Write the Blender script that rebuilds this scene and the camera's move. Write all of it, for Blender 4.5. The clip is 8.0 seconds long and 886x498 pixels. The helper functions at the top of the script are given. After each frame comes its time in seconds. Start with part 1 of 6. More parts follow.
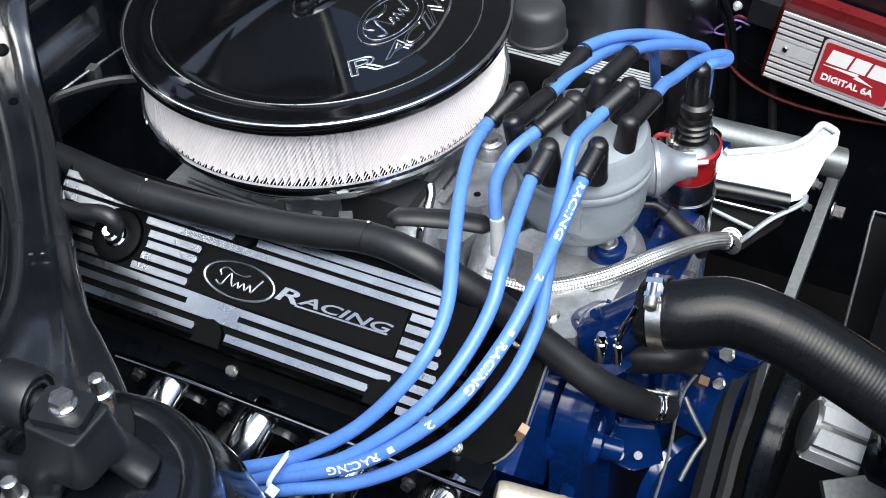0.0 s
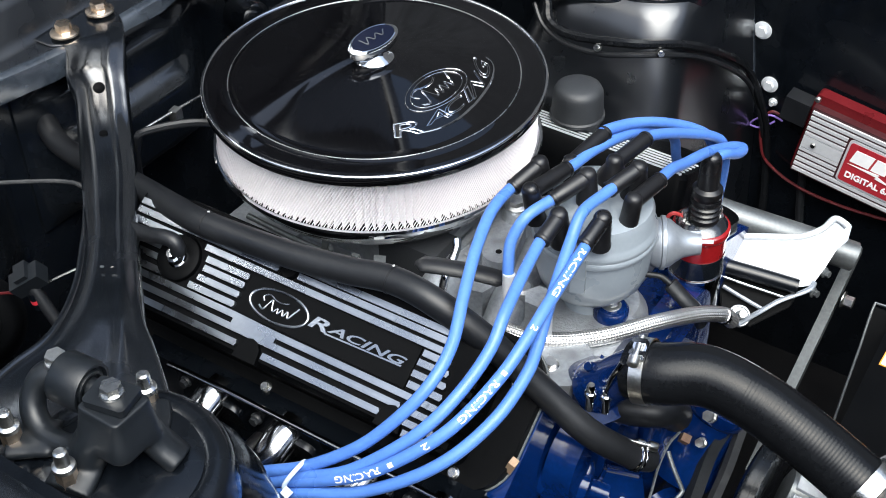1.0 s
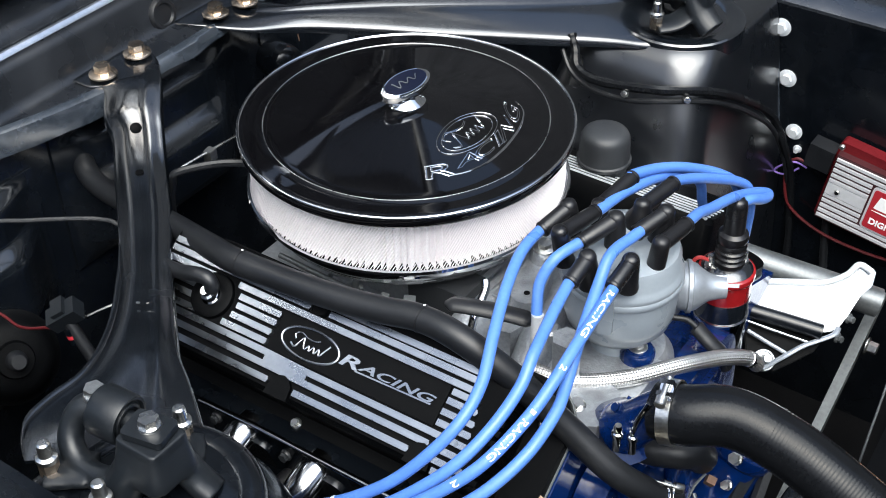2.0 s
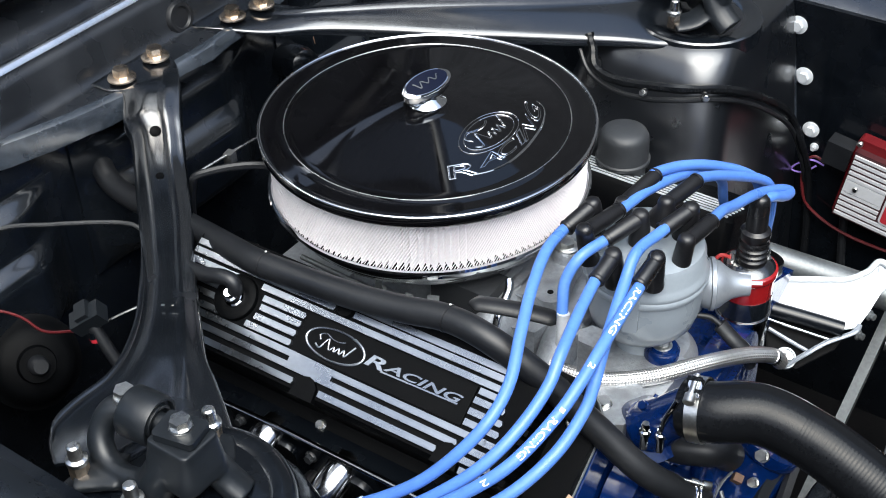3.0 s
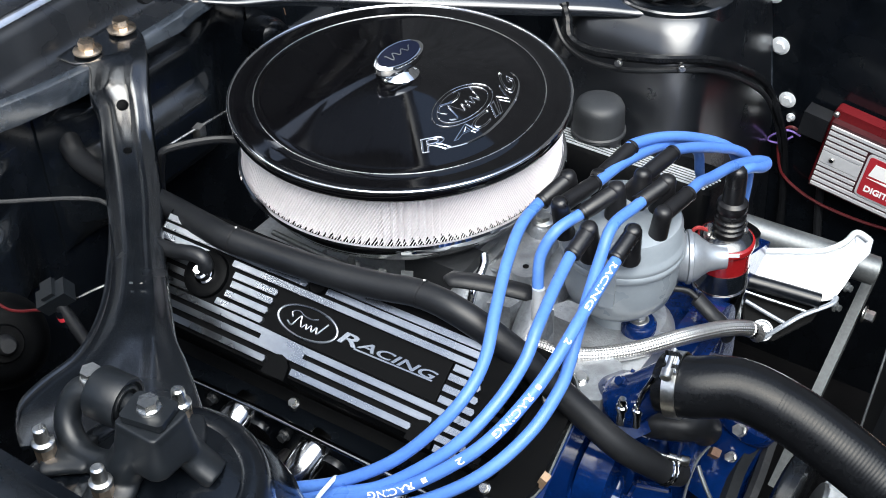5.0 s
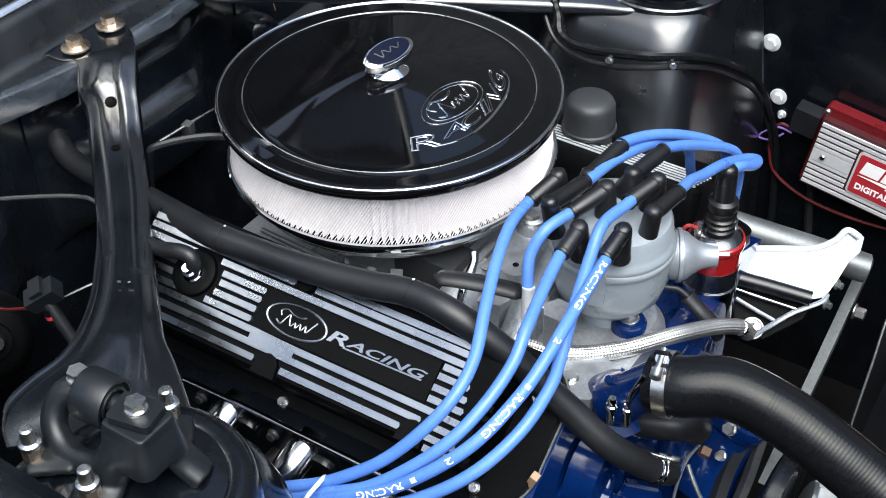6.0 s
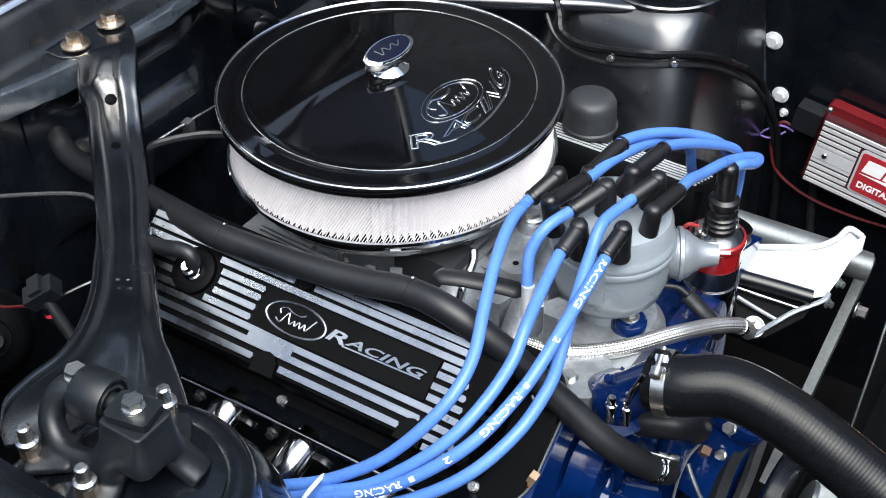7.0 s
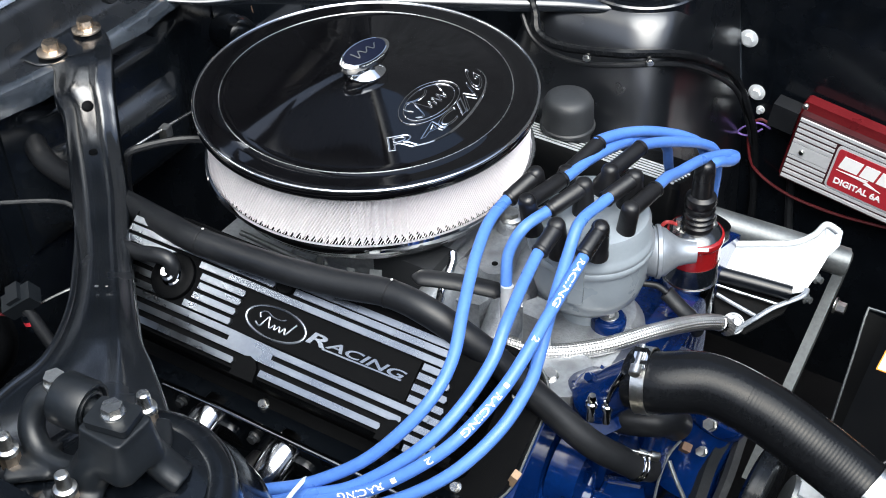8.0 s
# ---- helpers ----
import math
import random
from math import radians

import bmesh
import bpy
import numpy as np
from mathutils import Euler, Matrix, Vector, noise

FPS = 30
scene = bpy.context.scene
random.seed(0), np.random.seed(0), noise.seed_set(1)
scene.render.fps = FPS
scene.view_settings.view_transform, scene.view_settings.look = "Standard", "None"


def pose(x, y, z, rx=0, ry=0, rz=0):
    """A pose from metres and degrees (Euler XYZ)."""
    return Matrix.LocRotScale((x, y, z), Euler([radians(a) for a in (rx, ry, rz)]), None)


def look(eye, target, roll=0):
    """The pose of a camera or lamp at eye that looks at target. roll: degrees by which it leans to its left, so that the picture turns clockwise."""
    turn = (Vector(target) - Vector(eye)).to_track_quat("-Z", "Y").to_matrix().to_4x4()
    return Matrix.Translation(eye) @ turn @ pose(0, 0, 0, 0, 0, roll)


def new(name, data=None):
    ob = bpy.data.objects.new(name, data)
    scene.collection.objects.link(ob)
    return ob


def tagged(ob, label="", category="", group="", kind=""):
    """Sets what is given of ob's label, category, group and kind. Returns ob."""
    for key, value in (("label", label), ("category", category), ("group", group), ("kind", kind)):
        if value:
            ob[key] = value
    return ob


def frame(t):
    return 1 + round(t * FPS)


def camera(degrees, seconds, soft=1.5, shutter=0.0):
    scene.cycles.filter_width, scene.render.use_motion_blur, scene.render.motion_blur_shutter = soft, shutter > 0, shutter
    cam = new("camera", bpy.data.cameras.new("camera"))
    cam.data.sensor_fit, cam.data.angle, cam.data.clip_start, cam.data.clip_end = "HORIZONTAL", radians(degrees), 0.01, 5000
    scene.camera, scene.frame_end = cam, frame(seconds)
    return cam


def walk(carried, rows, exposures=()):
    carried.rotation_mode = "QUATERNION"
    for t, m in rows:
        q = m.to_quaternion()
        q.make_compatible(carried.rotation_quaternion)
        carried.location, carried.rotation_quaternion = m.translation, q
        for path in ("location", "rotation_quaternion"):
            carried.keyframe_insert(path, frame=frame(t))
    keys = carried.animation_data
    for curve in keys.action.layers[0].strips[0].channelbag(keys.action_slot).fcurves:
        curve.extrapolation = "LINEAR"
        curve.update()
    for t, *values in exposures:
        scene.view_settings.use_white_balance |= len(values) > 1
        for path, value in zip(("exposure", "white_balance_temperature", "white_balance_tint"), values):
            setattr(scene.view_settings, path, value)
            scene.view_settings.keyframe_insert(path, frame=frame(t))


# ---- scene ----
# World: X to the front of the car, Y across to the driver's side, Z up; metres. The air cleaner's axis is x = y = 0.
cam = camera(38.0, 8.0, soft=1.0)
ROWS = [
    (0.0, 0.5922, -0.8241, 1.5873, 29.99, -43.30, -3.39),
    (0.5, 0.6072, -0.8547, 1.6294, 30.14, -43.02, -1.89),
    (1.0, 0.6963, -0.8883, 1.6718, 34.71, -40.53, -1.18),
    (1.5, 0.7010, -0.8998, 1.6832, 35.66, -38.81, -0.93),
    (3.0, 0.6809, -0.9225, 1.6761, 35.83, -38.28, -1.77),
    (3.5, 0.6772, -0.9170, 1.6760, 35.46, -38.61, -1.07),
    (4.0, 0.6762, -0.9061, 1.6747, 35.39, -38.80, -1.46),
    (4.5, 0.6745, -0.9081, 1.6664, 34.96, -39.23, -1.54),
    (6.0, 0.6718, -0.9003, 1.6676, 34.09, -39.89, -1.05),
    (6.5, 0.6726, -0.8961, 1.6640, 34.23, -39.93, -1.20),
    (7.0, 0.6737, -0.8958, 1.6663, 34.32, -40.00, -1.11),
    (7.5, 0.6736, -0.8943, 1.6681, 34.03, -39.87, -1.19),
    (8.0, 0.6793, -0.8956, 1.6669, 33.38, -39.89, -1.40),
]
walk(cam, [(t, pose(x, y, z, 90 + pitch, 0, yaw) @ pose(0, 0, 0, 0, 0, roll)) for t, x, y, z, yaw, pitch, roll in ROWS],
     exposures=[(0.0, 0.86, 6050, 4), (8.0, 0.86, 6050, 4)])

# ---- daylight: bright, hazy sky with a soft sun ----
world = bpy.data.worlds.new("world")
scene.world = world
world.use_nodes = True
wn = world.node_tree.nodes
sky = wn.new("ShaderNodeTexSky")
sky.sky_type, sky.sun_disc = "NISHITA", False
sky.sun_elevation, sky.sun_rotation = radians(62), radians(139)
sky.dust_density, sky.air_density, sky.ozone_density = 7.0, 1.0, 1.0
wn["Background"].inputs["Strength"].default_value = 0.15
world.node_tree.links.new(sky.outputs[0], wn["Background"].inputs["Color"])
sun = new("sun", bpy.data.lights.new("sun", "SUN"))
sun.data.energy, sun.data.angle, sun.data.color = 2.6, radians(64), (1.0, 0.99, 0.98)
sun.matrix_world = look((0.95, -0.75, 3.4), (0, 0, 0.9))


# ---- materials ----
def mat(name, color, rough=0.5, metal=0.0, coat=0.0, vary=0.12, scale=60.0, bump=0.0, bump_scale=400.0, rough_vary=0.1, spec=0.5, dirt=None, dirt_amount=0.0, coat_rough=0.05):
    """Principled surface whose colour and gloss vary at a coarse and a fine scale; dirt: a second colour in patches."""
    m = bpy.data.materials.new(name)
    m.use_nodes = True
    nt = m.node_tree
    b = nt.nodes["Principled BSDF"]
    b.inputs["Metallic"].default_value = metal
    b.inputs["Specular IOR Level"].default_value = spec
    b.inputs["Coat Weight"].default_value = coat
    b.inputs["Coat Roughness"].default_value = coat_rough
    tc = nt.nodes.new("ShaderNodeTexCoord")
    coarse, fine = nt.nodes.new("ShaderNodeTexNoise"), nt.nodes.new("ShaderNodeTexNoise")
    for node, s, d in ((coarse, scale * 0.3, 4), (fine, scale * 4, 3)):
        node.inputs["Scale"].default_value, node.inputs["Detail"].default_value = s, d
        nt.links.new(tc.outputs["Object"], node.inputs["Vector"])
    mixn = nt.nodes.new("ShaderNodeMath")
    mixn.operation = "ADD"
    nt.links.new(coarse.outputs["Fac"], mixn.inputs[0])
    nt.links.new(fine.outputs["Fac"], mixn.inputs[1])
    ramp = nt.nodes.new("ShaderNodeMapRange")
    ramp.inputs["From Min"].default_value, ramp.inputs["From Max"].default_value = 0.7, 1.3
    ramp.inputs["To Min"].default_value, ramp.inputs["To Max"].default_value = 1 - vary, 1 + vary
    nt.links.new(mixn.outputs[0], ramp.inputs["Value"])
    col = nt.nodes.new("ShaderNodeMix")
    col.data_type, col.blend_type = "RGBA", "MULTIPLY"
    col.inputs["Factor"].default_value = 1.0
    col.inputs["A"].default_value = (*color, 1)
    nt.links.new(ramp.outputs[0], col.inputs["B"])
    last = col.outputs["Result"]
    if dirt:
        patch = nt.nodes.new("ShaderNodeTexNoise")
        patch.inputs["Scale"].default_value, patch.inputs["Detail"].default_value, patch.inputs["Roughness"].default_value = scale * 0.5, 8, 0.7
        nt.links.new(tc.outputs["Object"], patch.inputs["Vector"])
        edge = nt.nodes.new("ShaderNodeMapRange")
        edge.inputs["From Min"].default_value, edge.inputs["From Max"].default_value = 0.52, 0.68
        edge.inputs["To Max"].default_value = dirt_amount
        nt.links.new(patch.outputs["Fac"], edge.inputs["Value"])
        d = nt.nodes.new("ShaderNodeMix")
        d.data_type = "RGBA"
        d.inputs["B"].default_value = (*dirt, 1)
        nt.links.new(edge.outputs[0], d.inputs["Factor"])
        nt.links.new(last, d.inputs["A"])
        last = d.outputs["Result"]
    nt.links.new(last, b.inputs["Base Color"])
    rr = nt.nodes.new("ShaderNodeMapRange")
    rr.inputs["From Min"].default_value, rr.inputs["From Max"].default_value = 0.3, 0.7
    rr.inputs["To Min"].default_value, rr.inputs["To Max"].default_value = max(0.02, rough - rough_vary), min(1, rough + rough_vary)
    nt.links.new(coarse.outputs["Fac"], rr.inputs["Value"])
    nt.links.new(rr.outputs[0], b.inputs["Roughness"])
    if bump:
        grain = nt.nodes.new("ShaderNodeTexNoise")
        grain.inputs["Scale"].default_value, grain.inputs["Detail"].default_value = bump_scale, 4
        nt.links.new(tc.outputs["Object"], grain.inputs["Vector"])
        bn = nt.nodes.new("ShaderNodeBump")
        bn.inputs["Strength"].default_value, bn.inputs["Distance"].default_value = bump, 0.002
        nt.links.new(grain.outputs["Fac"], bn.inputs["Height"])
        nt.links.new(bn.outputs[0], b.inputs["Normal"])
    return m


CHROME = mat("chrome", (0.82, 0.83, 0.85), 0.05, 1.0, vary=0.04, rough_vary=0.03)
CHROME_DULL = mat("zinc_steel", (0.62, 0.62, 0.6), 0.3, 1.0, vary=0.2, rough_vary=0.1, bump=0.1)
POLISHED = mat("polished_alloy", (0.8, 0.82, 0.85), 0.22, 1.0, vary=0.08, rough_vary=0.08, bump=0.05, bump_scale=900)
BRUSHED = mat("brushed_alloy", (0.325, 0.35, 0.385), 0.30, 1.0, vary=0.07, rough_vary=0.08, bump=0.03, bump_scale=1500)
HEADER = mat("chromed_header", (0.36, 0.37, 0.39), 0.13, 1.0, vary=0.2, rough_vary=0.06, dirt=(0.16, 0.15, 0.14), dirt_amount=0.4)
CAST = mat("cast_alloy", (0.38, 0.4, 0.425), 0.42, 0.7, vary=0.2, bump=0.35, bump_scale=500, dirt=(0.1, 0.1, 0.1), dirt_amount=0.5)
GREY_CAP = mat("grey_moulded_plastic", (0.225, 0.255, 0.285), 0.3, 0.0, coat=0.3, coat_rough=0.2, vary=0.04, rough_vary=0.05, bump=0.03)
BLACK_GLOSS = mat("black_enamel", (0.0045, 0.006, 0.0085), 0.24, 0.0, coat=1.0, coat_rough=0.12, spec=0.95, vary=0.3, rough_vary=0.1, bump=0.05, bump_scale=30, dirt=(0.01, 0.0125, 0.0165), dirt_amount=0.25)
BRACE_PAINT = mat("black_brace_enamel", (0.0024, 0.0034, 0.0051), 0.23, 0.0, coat=1.0, coat_rough=0.135, spec=1.0, vary=0.2, rough_vary=0.06, bump=0.03, bump_scale=20, dirt=(0.014, 0.018, 0.024), dirt_amount=0.2)
LID_BLACK = mat("black_gloss_lacquer", (0.002, 0.002, 0.0025), 0.05, 0.0, vary=0.2, rough_vary=0.02, spec=0.65)
BLACK_SATIN = mat("black_satin_paint", (0.0025, 0.0034, 0.005), 0.26, 0.0, coat=0.4, coat_rough=0.12, spec=0.28, vary=0.3, rough_vary=0.12, bump=0.08, bump_scale=120, dirt=(0.007, 0.009, 0.012), dirt_amount=0.3)
COWL_PAINT = mat("worn_black_paint", (0.007, 0.0082, 0.0105), 0.28, 0.0, spec=0.75, vary=0.2, rough_vary=0.12, bump=0.04, bump_scale=50, dirt=(0.015, 0.017, 0.021), dirt_amount=0.3)
BLACK_CRINKLE = mat("black_wrinkle_coat", (0.0014, 0.0016, 0.002), 0.5, 0.0, vary=0.2, bump=0.25, bump_scale=1800, spec=0.06)
TOWER_PAINT = mat("black_tower_enamel", (0.0026, 0.0034, 0.005), 0.30, 0.0, coat=1.0, coat_rough=0.21, spec=0.9, vary=0.2, rough_vary=0.06, bump=0.03, bump_scale=20, dirt=(0.010, 0.012, 0.015), dirt_amount=0.2)
CAST_BLACK = mat("black_cast_paint", (0.0065, 0.0082, 0.0105), 0.40, 0.0, spec=0.42, vary=0.2, rough_vary=0.08, bump=0.08, bump_scale=160, dirt=(0.012, 0.014, 0.017), dirt_amount=0.3)
# near-black, dull: the shade of deep places is put into the colour
BLACK_DEEP = mat("shaded_black", (0.002, 0.002, 0.0024), 0.55, 0.0, spec=0.08, vary=0.3, bump=0.2)
RUBBER = mat("black_rubber", (0.0075, 0.0083, 0.0100), 0.42, 0.0, spec=0.4, vary=0.2, rough_vary=0.1, bump=0.04, bump_scale=700, dirt=(0.02, 0.021, 0.023), dirt_amount=0.25)
HOSE_BLACK = mat("moulded_hose_rubber", (0.005, 0.0055, 0.0065), 0.22, 0.0, spec=0.2, vary=0.2, rough_vary=0.08, bump=0.03, bump_scale=500, dirt=(0.01, 0.0105, 0.012), dirt_amount=0.25)
RUBBER_DULL = mat("dull_rubber", (0.018, 0.019, 0.021), 0.6, 0.0, vary=0.2, bump=0.2, bump_scale=600, dirt=(0.1, 0.1, 0.1), dirt_amount=0.3)
BOOT = mat("boot_rubber", (0.006, 0.006, 0.007), 0.36, 0.0, vary=0.2, rough_vary=0.1, bump=0.1)
BLUE_WIRE = mat("blue_silicone", (0.080, 0.186, 0.545), 0.36, 0.0, vary=0.1, bump=0.05, dirt=(0.06, 0.14, 0.42), dirt_amount=0.35)
ENGINE_BLUE = mat("blue_engine_enamel", (0.002, 0.014, 0.080), 0.12, 0.0, coat=0.4, vary=0.25, bump=0.3, bump_scale=60, dirt=(0.003, 0.006, 0.016), dirt_amount=0.5)
RED_ENAMEL = mat("red_enamel", (0.22, 0.008, 0.01), 0.2, 0.0, coat=0.5, vary=0.1)
RED_ANOD = mat("red_anodised", (0.15, 0.010, 0.014), 0.34, 0.4, vary=0.12, bump=0.15, bump_scale=300)
RED_GROOVE = mat("dark_red_groove", (0.035, 0.006, 0.008), 0.5, vary=0.1)
STRIPE_ALLOY = mat("milled_stripe", (0.47, 0.48, 0.50), 0.4, 0.1, vary=0.06)
RED_LABEL = mat("red_label", (0.33, 0.02, 0.03), 0.35, 0.0, vary=0.06)
WHITE_PRINT = mat("white_print", (0.8, 0.8, 0.8), 0.5, vary=0.04)
WHITE_TIE = mat("white_nylon", (0.6, 0.7, 0.8), 0.4, vary=0.05)
PAPER = mat("filter_paper", (0.89, 0.87, 0.88), 0.85, vary=0.05, bump=0.15, bump_scale=1500)
WIRE_MESH = mat("filter_wire", (0.90, 0.86, 0.88), 0.5, 0.0, vary=0.05)
GOLD_BOLT = mat("gold_zinc", (0.88, 0.73, 0.58), 0.32, 1.0, vary=0.25, dirt=(0.4, 0.36, 0.3), dirt_amount=0.5)
BRAID = mat("steel_braid", (0.66, 0.65, 0.635), 0.40, 1.0, vary=0.12)
DARK_BLUE = mat("dark_blue_inlay", (0.003, 0.0045, 0.014), 0.35, 0.0, spec=0.2, vary=0.1)
DARK_GREY = mat("dark_grey_plastic", (0.02, 0.022, 0.025), 0.5, vary=0.1, bump=0.1)
BELT_GREY = mat("belt_rubber", (0.013, 0.0145, 0.0165), 0.5, spec=0.25, vary=0.2, bump=0.2)
WORN_STEEL = mat("worn_painted_steel", (0.024, 0.03, 0.039), 0.26, 0.0, coat=0.9, coat_rough=0.16, spec=0.9, vary=0.4, scale=40, rough_vary=0.2, bump=0.15, bump_scale=70, dirt=(0.06, 0.072, 0.09), dirt_amount=0.45)
SATIN_ALLOY = mat("satin_cast_alloy", (0.66, 0.69, 0.72), 0.45, 0.4, vary=0.08, bump=0.12)
ZINC_GREY = mat("grey_zinc_plate", (0.29, 0.315, 0.35), 0.40, 0.55, vary=0.08, bump=0.05)
STEEL_GREY = mat("grey_steel", (0.13, 0.14, 0.145), 0.42, 0.6, vary=0.2, bump=0.1)
RUST = mat("rust", (0.12, 0.07, 0.045), 0.75, vary=0.3)
CREAM = mat("cream_enamel", (0.42, 0.385, 0.31), 0.35, 0.4, vary=0.15)
TAN = mat("tan_fibre", (0.28, 0.19, 0.12), 0.6, vary=0.2)
ORANGE = mat("orange_print", (0.8, 0.3, 0.03), 0.5, vary=0.05)
RED_WIRE = mat("red_insulation", (0.3, 0.03, 0.03), 0.4, vary=0.1)
DARK_RED = mat("dark_red_insulation", (0.075, 0.008, 0.010), 0.4, vary=0.1)
PURPLE_WIRE = mat("purple_insulation", (0.25, 0.16, 0.5), 0.4, vary=0.1)
ASPHALT = mat("asphalt", (0.12, 0.12, 0.125), 0.85, vary=0.2, scale=8, bump=0.5, bump_scale=80)
# for the added walls that darken reflections
WALL_DARK = mat("dark_added_wall", (0.075, 0.077, 0.08), 0.85, vary=0.5, scale=3, bump=0.3, bump_scale=60)
GLASS_DARK = mat("windscreen_glass", (0.02, 0.025, 0.03), 0.06, 0.0, coat=0.5, vary=0.1)


# ---- building helpers ----
def mesh_of(name, bm, material, smooth=40):
    bmesh.ops.recalc_face_normals(bm, faces=bm.faces)
    me = bpy.data.meshes.new(name)
    for f in bm.faces:
        f.smooth = True
    for e in bm.edges:
        if len(e.link_faces) == 2 and e.calc_face_angle(0) > radians(smooth):
            e.smooth = False
    bm.to_mesh(me)
    bm.free()
    me.materials.append(material)
    return me


def part(name, bm, material, parent=None, label="", smooth=40):
    ob = new(name, mesh_of(name, bm, material, smooth))
    ob.parent = parent
    if label:
        ob["label"] = label
    return ob


def thing(name, label, category, at=(0, 0, 0), group="", kind=""):
    ob = new(name)
    ob.empty_display_size = 0.02
    ob.location = at
    return tagged(ob, label, category, group, kind)


def under(parent, *obs):
    """Parents parts that were built in world places to a thing that stands elsewhere."""
    for ob in obs:
        ob.parent = parent
        ob.matrix_parent_inverse = Matrix.Translation(parent.location).inverted()


def smooth_path(points, steps=8, closed=False):
    """Catmull-Rom through the points."""
    p = [Vector(q) for q in points]
    n = len(p)
    out = []
    for i in range(n if closed else n - 1):
        if closed:
            a, b, c, d = p[(i - 1) % n], p[i], p[(i + 1) % n], p[(i + 2) % n]
        else:
            a, b, c, d = p[max(i - 1, 0)], p[i], p[i + 1], p[min(i + 2, n - 1)]
        for k in range(steps):
            t = k / steps
            out.append(0.5 * (2 * b + (c - a) * t + (2 * a - 5 * b + 4 * c - d) * t * t + (3 * b - a - 3 * c + d) * t ** 3))
    if not closed:
        out.append(p[-1])
    return out


def sweep(bm, path, radius, seg=14, caps=True, closed=False, flat=1.0, turn0=0.0):
    """A tube along path; radius is a number or a function of 0..1. flat: the second axis over the first."""
    n = len(path)
    rings, up = [], None
    for i, p in enumerate(path):
        if closed:
            t = path[(i + 1) % n] - path[i - 1]
        else:
            t = path[min(i + 1, n - 1)] - path[max(i - 1, 0)]
        t.normalize()
        if up is None:
            up = Vector((0, 0, 1)) if abs(t.z) < 0.9 else Vector((1, 0, 0))
        side = t.cross(up).normalized()
        up = side.cross(t).normalized()
        r = radius(i / (n - 1)) if callable(radius) else radius
        rings.append([bm.verts.new(p + side * (math.cos(a) * r) + up * (math.sin(a) * r * flat))
                      for a in (turn0 + 2 * math.pi * k / seg for k in range(seg))])
    for i in range(n if closed else n - 1):
        a, b = rings[i], rings[(i + 1) % n]
        for k in range(seg):
            bm.faces.new((a[k], a[(k + 1) % seg], b[(k + 1) % seg], b[k]))
    if caps and not closed:
        bm.faces.new(rings[0][::-1])
        bm.faces.new(rings[-1])
    return rings


def tube(points, radius, seg=14, steps=8, closed=False, caps=True, flat=1.0):
    bm = bmesh.new()
    sweep(bm, smooth_path(points, steps, closed), radius, seg, caps, closed, flat)
    return bm


def lathe(profile, seg=48, m=None, bm=None, closed=False):
    """Turns (r, z) pairs round z, then moves by m."""
    bm = bm or bmesh.new()
    m = m or Matrix.Identity(4)
    rings = []
    for r, z in profile:
        if r < 1e-6:
            rings.append([bm.verts.new(m @ Vector((0, 0, z)))])
        else:
            rings.append([bm.verts.new(m @ Vector((r * math.cos(2 * math.pi * k / seg), r * math.sin(2 * math.pi * k / seg), z))) for k in range(seg)])
    pairs = list(zip(rings, rings[1:])) + ([(rings[-1], rings[0])] if closed else [])
    for a, b in pairs:
        for k in range(seg):
            k2 = (k + 1) % seg
            if len(a) == 1 and len(b) == 1:
                continue
            if len(a) == 1:
                bm.faces.new((a[0], b[k], b[k2]))
            elif len(b) == 1:
                bm.faces.new((a[k], a[k2], b[0]))
            else:
                bm.faces.new((a[k], a[k2], b[k2], b[k]))
    return bm


def prism(outline, z0, z1, m=None, bevel=0.0, bm=None):
    """An outline of (x, y) drawn out from z0 to z1, with rounded edges, then moved by m."""
    own = bmesh.new()
    lo = [own.verts.new((x, y, z0)) for x, y in outline]
    hi = [own.verts.new((x, y, z1)) for x, y in outline]
    n = len(outline)
    own.faces.new(lo[::-1])
    own.faces.new(hi)
    for k in range(n):
        own.faces.new((lo[k], lo[(k + 1) % n], hi[(k + 1) % n], hi[k]))
    if bevel:
        edges = [e for e in own.edges if e.calc_face_angle(0) > radians(30)]
        bmesh.ops.bevel(own, geom=edges, offset=bevel, segments=2, profile=0.5, affect="EDGES", clamp_overlap=True)
    if m:
        own.transform(m)
    if bm is None:
        return own
    me = bpy.data.meshes.new("join")
    own.to_mesh(me)
    own.free()
    bm.from_mesh(me)
    bpy.data.meshes.remove(me)
    return bm


def rect(x0, x1, y0, y1):
    return [(x0, y0), (x1, y0), (x1, y1), (x0, y1)]


def round_rect(x0, x1, y0, y1, r, n=6):
    out = []
    for cx, cy, a0 in ((x1 - r, y0 + r, -90), (x1 - r, y1 - r, 0), (x0 + r, y1 - r, 90), (x0 + r, y0 + r, 180)):
        for k in range(n + 1):
            a = radians(a0 + 90 * k / n)
            out.append((cx + r * math.cos(a), cy + r * math.sin(a)))
    return out


def block(x0, x1, y0, y1, z0, z1, bevel=0.003, bm=None, m=None):
    return prism(rect(x0, x1, y0, y1), z0, z1, m, bevel, bm)


def along(a, b):
    """A pose at a whose z points to b."""
    a, b = Vector(a), Vector(b)
    return Matrix.Translation(a) @ (b - a).to_track_quat("Z", "Y").to_matrix().to_4x4()


